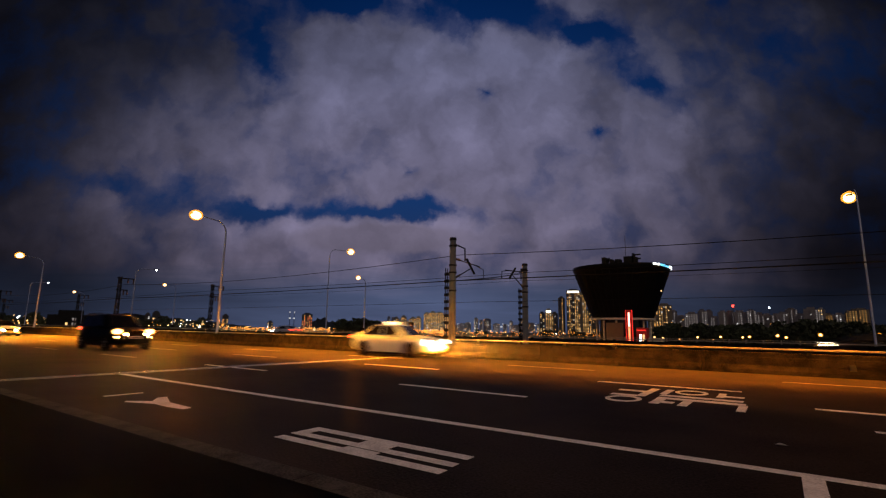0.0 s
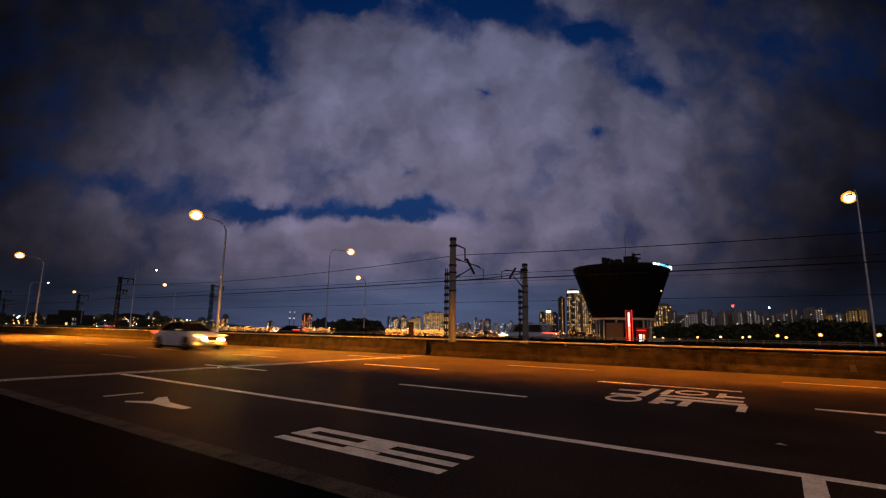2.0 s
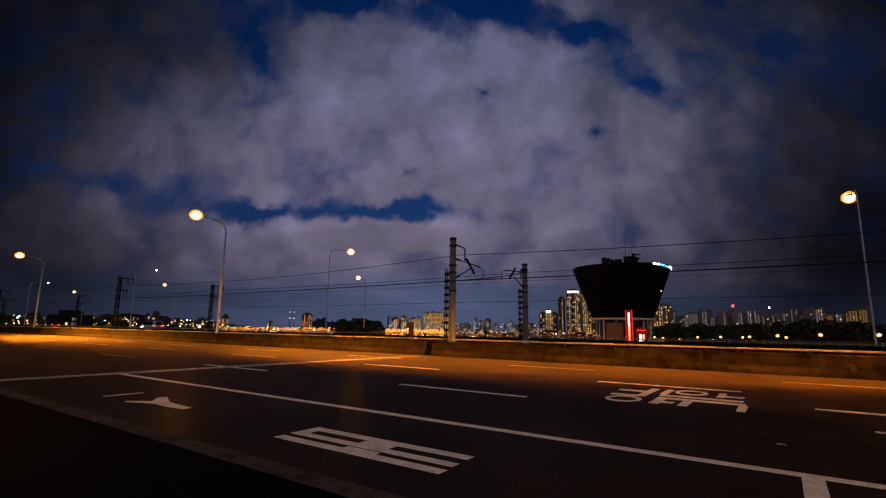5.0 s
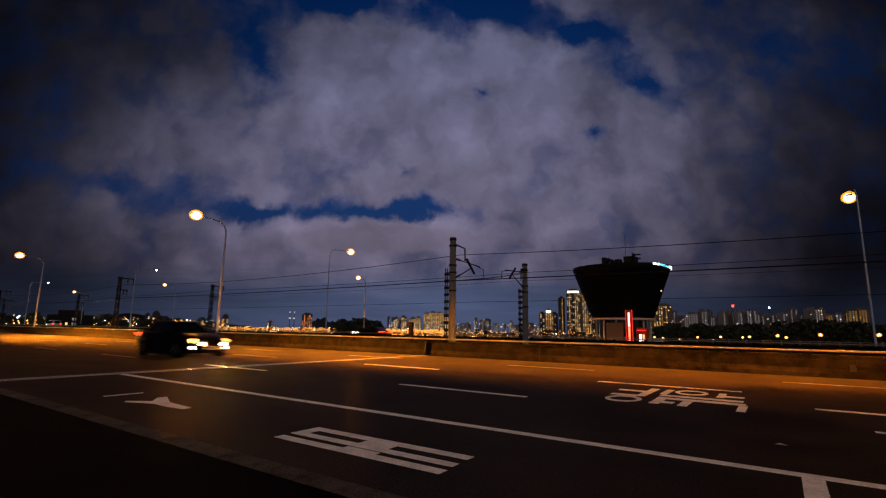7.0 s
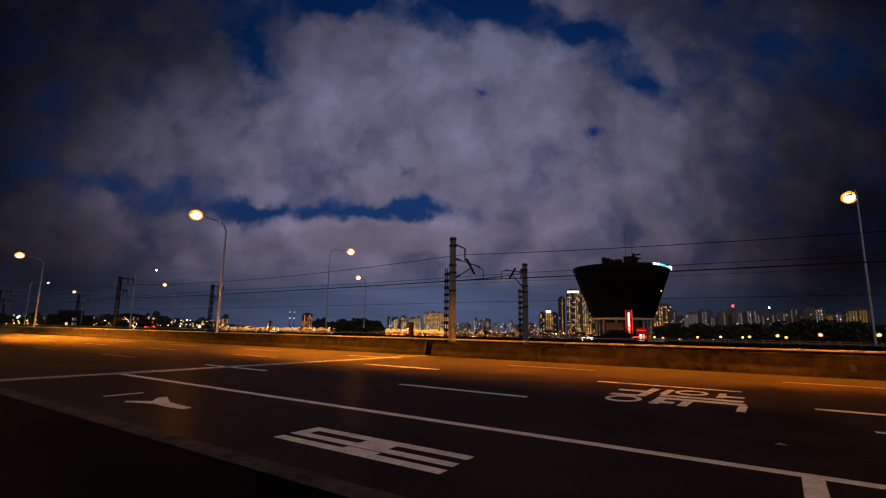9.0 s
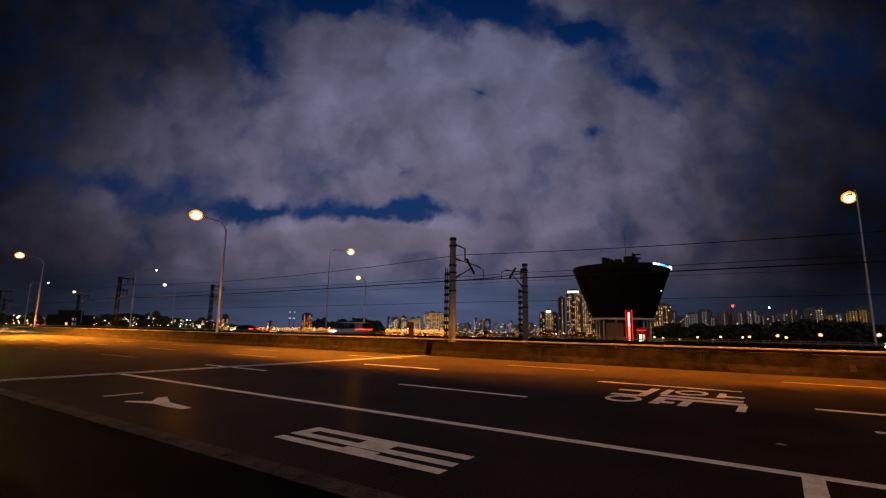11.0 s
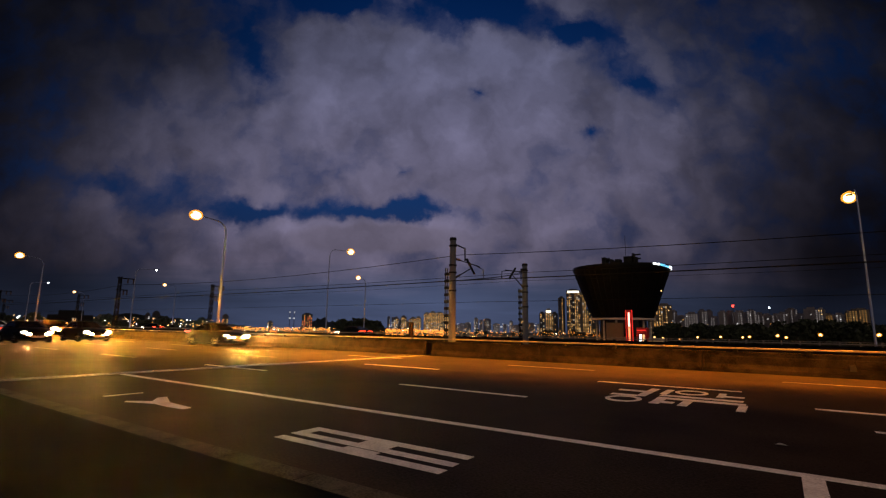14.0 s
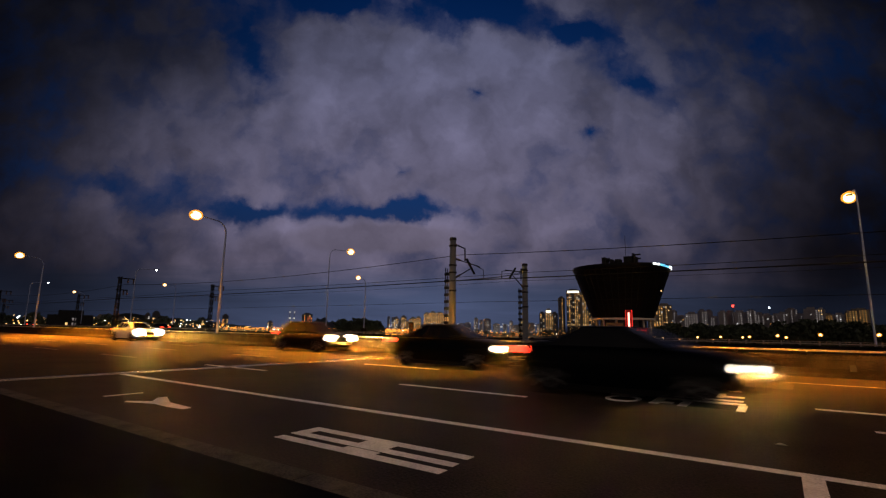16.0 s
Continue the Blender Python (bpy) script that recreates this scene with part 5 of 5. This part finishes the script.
        part("tail_light", boxed(rear + 0.0, rear + 0.2, s * (spec["body"][1][3] - 0.17) - 0.17, s * (spec["body"][1][3] - 0.17) + 0.17, zt - 0.08, zt + 0.06, bevel=0.03), tail, top, "lit red tail light")
        bm = bmesh.new()
        blob(bm, (b1 - 0.32, s * (wide + 0.08), zb + 0.06), (0.08, 0.12, 0.07), 2)
        part("mirror", bm, paint, top, smooth=80)
        for x in (-0.75, 0.35):
            part("door_handle", boxed(x - 0.1, x + 0.1, s * wide - 0.02, s * wide + 0.02, zb - 0.16, zb - 0.12, bevel=0.008), CHROME if paint is not PAINT_BLACK else TRIM, top)
        part("sill", boxed(spec["axle"][0] + r + 0.1, spec["axle"][1] - r - 0.1, s * (wide - 0.05) - 0.02, s * (wide - 0.05) + 0.02, spec["body"][4][1] - 0.02, spec["body"][4][1] + 0.09, bevel=0.01), TRIM, top)
    part("grille", boxed(spec["body"][-1][0] - 0.06, spec["body"][-1][0] + 0.015, -0.42, 0.42, zl - 0.16, zl + 0.02, bevel=0.02), TRIM, top)
    plate = part("number_plate", boxed(spec["body"][-1][0] - 0.03, spec["body"][-1][0] + 0.03, -0.26, 0.26, zl - 0.33, zl - 0.22), PLATE, top)
    part("plate_bar", boxed(spec["body"][-1][0] + 0.028, spec["body"][-1][0] + 0.034, -0.2, 0.2, zl - 0.3, zl - 0.25), TRIM, plate)
    part("number_plate", boxed(spec["body"][0][0] - 0.03, spec["body"][0][0] + 0.03, -0.26, 0.26, zt - 0.3, zt - 0.19), PLATE, top)
    if taxi:
        sign = part("roof_sign", boxed(-0.55, -0.25, -0.3, 0.3, zr - 0.02, zr + 0.13, bevel=0.04), SIGN_TAXI, top, "glowing taxi roof sign")
        part("roof_sign_base", boxed(-0.6, -0.2, -0.36, 0.36, zr - 0.04, zr - 0.005, bevel=0.01), TRIM, sign)
        part("meter_screen", boxed(0.55, 0.62, -0.5, -0.2, zb + 0.1, zb + 0.28), SIGN_TAXI_RED, top, "red lit vacancy screen")
    if roof_rails:
        for s in (-1, 1):
            part("roof_rail", tubed([(t0 + 0.1, s * (wt - 0.06), zr - 0.02), (t0 + 0.25, s * (wt - 0.06), zr + 0.05), (t1 - 0.25, s * (wt - 0.06), zr + 0.05), (t1 - 0.1, s * (wt - 0.06), zr - 0.03)], 0.022, 6), CHROME, top)
    return top, wheels, r


# name, shape, paint, lights, lane y, place of the nose lights at 0 s, speed, extras
def fleet():
    return [
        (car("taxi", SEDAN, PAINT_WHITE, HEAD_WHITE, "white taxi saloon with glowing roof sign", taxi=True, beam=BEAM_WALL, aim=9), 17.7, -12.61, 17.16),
        (car("suv", SUV, PAINT_BLACK, HEAD_WARM, "black sport utility car with roof rails", TAIL_BRIGHT, roof_rails=True, fog=HEAD_WARM, big=1.05, beam=BEAM_SOFT), 11.0, -26.06, 16.90),
        (car("car", SEDAN, PAINT_SILVER, HEAD_AMBER, "silver-blue saloon car with warm headlights on", beam=BEAM_WARM, fog=HEAD_AMBER, low=True, aim=20, roof=PAINT_BLACK), 13.95, -57.9, 16.78),
        (car("car", SEDAN, PAINT_BLACK, HEAD_AMBER, "black saloon car with warm headlights on", fog=HEAD_WHITE, big=0.7, thin=0.35), 10.68, -147.53, 18.41),
        (car("car", SEDAN, PAINT_BLACK, HEAD_WHITE, "black saloon car close to the median barrier", TAIL_GLARE, beam=BEAM_SIDE, big=0.5, aim=2), 17.7, -296.06, 19.15),
        (car("car", COUPE, PAINT_BLACK, HEAD_WHITE, "low black saloon car with bright tail lights", TAIL_BRIGHT, beam=BEAM_LOW, big=0.65, thin=0.35), 10.62, -303.51, 18.94),
        (car("car", SEDAN, PAINT_BLACK, HEAD_WHITE, "black saloon car in the middle lane", TAIL_BRIGHT, big=0.85, beam=BEAM_LONG, aim=5), 14.35, -265.23, 16.12),
        (car("suv", CROSSOVER, PAINT_GREY, HEAD_WHITE, "dark grey sport utility car near the barrier", beam=BEAM_WHITE, big=1.35, aim=8), 17.7, -324.53, 19.12),
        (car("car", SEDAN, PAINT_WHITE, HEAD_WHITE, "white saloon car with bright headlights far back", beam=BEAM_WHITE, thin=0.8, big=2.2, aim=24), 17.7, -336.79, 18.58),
    ], [
        (car("car", SEDAN, PAINT_GREY, HEAD_WHITE, "dark saloon car on the far carriageway", group="cars beyond the railway"), 44.0, 2.6, -30.81),
        (car("van", COACH, PAINT_WHITE, HEAD_WHITE, "white van on the far carriageway", group="cars beyond the railway"), 44.0, 28.6, -25.6),
        (car("car", SEDAN, PAINT_BLACK, HEAD_WHITE, "black saloon car on the far carriageway", group="cars beyond the railway"), 44.0, 164.5, -29.68),
        (car("car", SEDAN, PAINT_GREY, HEAD_WHITE, "grey saloon car on the far carriageway", group="cars beyond the railway"), 44.0, 234.1, -27.6),
        (car("car", SEDAN, PAINT_BLACK, HEAD_WHITE, "black saloon car speeding on the far carriageway", group="cars beyond the railway"), 44.0, 394.7, -35.3),
        (car("car", SEDAN, PAINT_GREY, HEAD_WHITE, "grey saloon car following on the far carriageway", group="cars beyond the railway"), 44.0, 303.5, -25.0),
        (car("car", SEDAN, PAINT_SILVER, HEAD_WHITE, "silver saloon car driving away beyond the railway", group="cars beyond the railway"), 44.0, -60.0, -30.0),
        (car("van", COACH, PAINT_WHITE, HEAD_WHITE, "white van driving away beyond the railway", group="cars beyond the railway"), 44.0, 365.4, -37.5),
    ]


NEAR_CARS, FAR_CARS = fleet()


# ---------- what moves ----------
def motions():
    walk(SKY, [(t, pose(-14.0 * t / 16 * math.cos(radians(HEADING)), -14.0 * t / 16 * math.sin(radians(HEADING)), 0, 0, 0, HEADING)) for t in (0, 8, 16)])
    for (top, wheels, r), y, x0, v in NEAR_CARS:
        walk(top, [(t, pose(x0 - 2.2 + v * t, y, 0)) for t in range(0, 17)])
        start, end = (-24 - x0) / v, (9 - x0) / v
        times = [t / 30 for t in range(0, 481) if start <= t / 30 <= end]
        if not times:
            continue
        for w, s in wheels:
            rows = []
            for t in sorted({0.0, 16.0, *times}):
                a = math.degrees(v * (min(max(t, times[0]), times[-1]) - times[0]) / r)
                m = Matrix.Translation(w.location) @ Matrix.Rotation(radians(a), 4, "Y") @ Matrix.Rotation(math.pi if s > 0 else 0, 4, "Z")
                rows.append((t, m))
            walk(w, rows)
    for (top, wheels, r), y, x0, v in FAR_CARS:
        walk(top, [(t, pose(x0 + 2.2 + v * t, y, -0.02, 0, 0, 180)) for t in range(0, 17)])


motions()
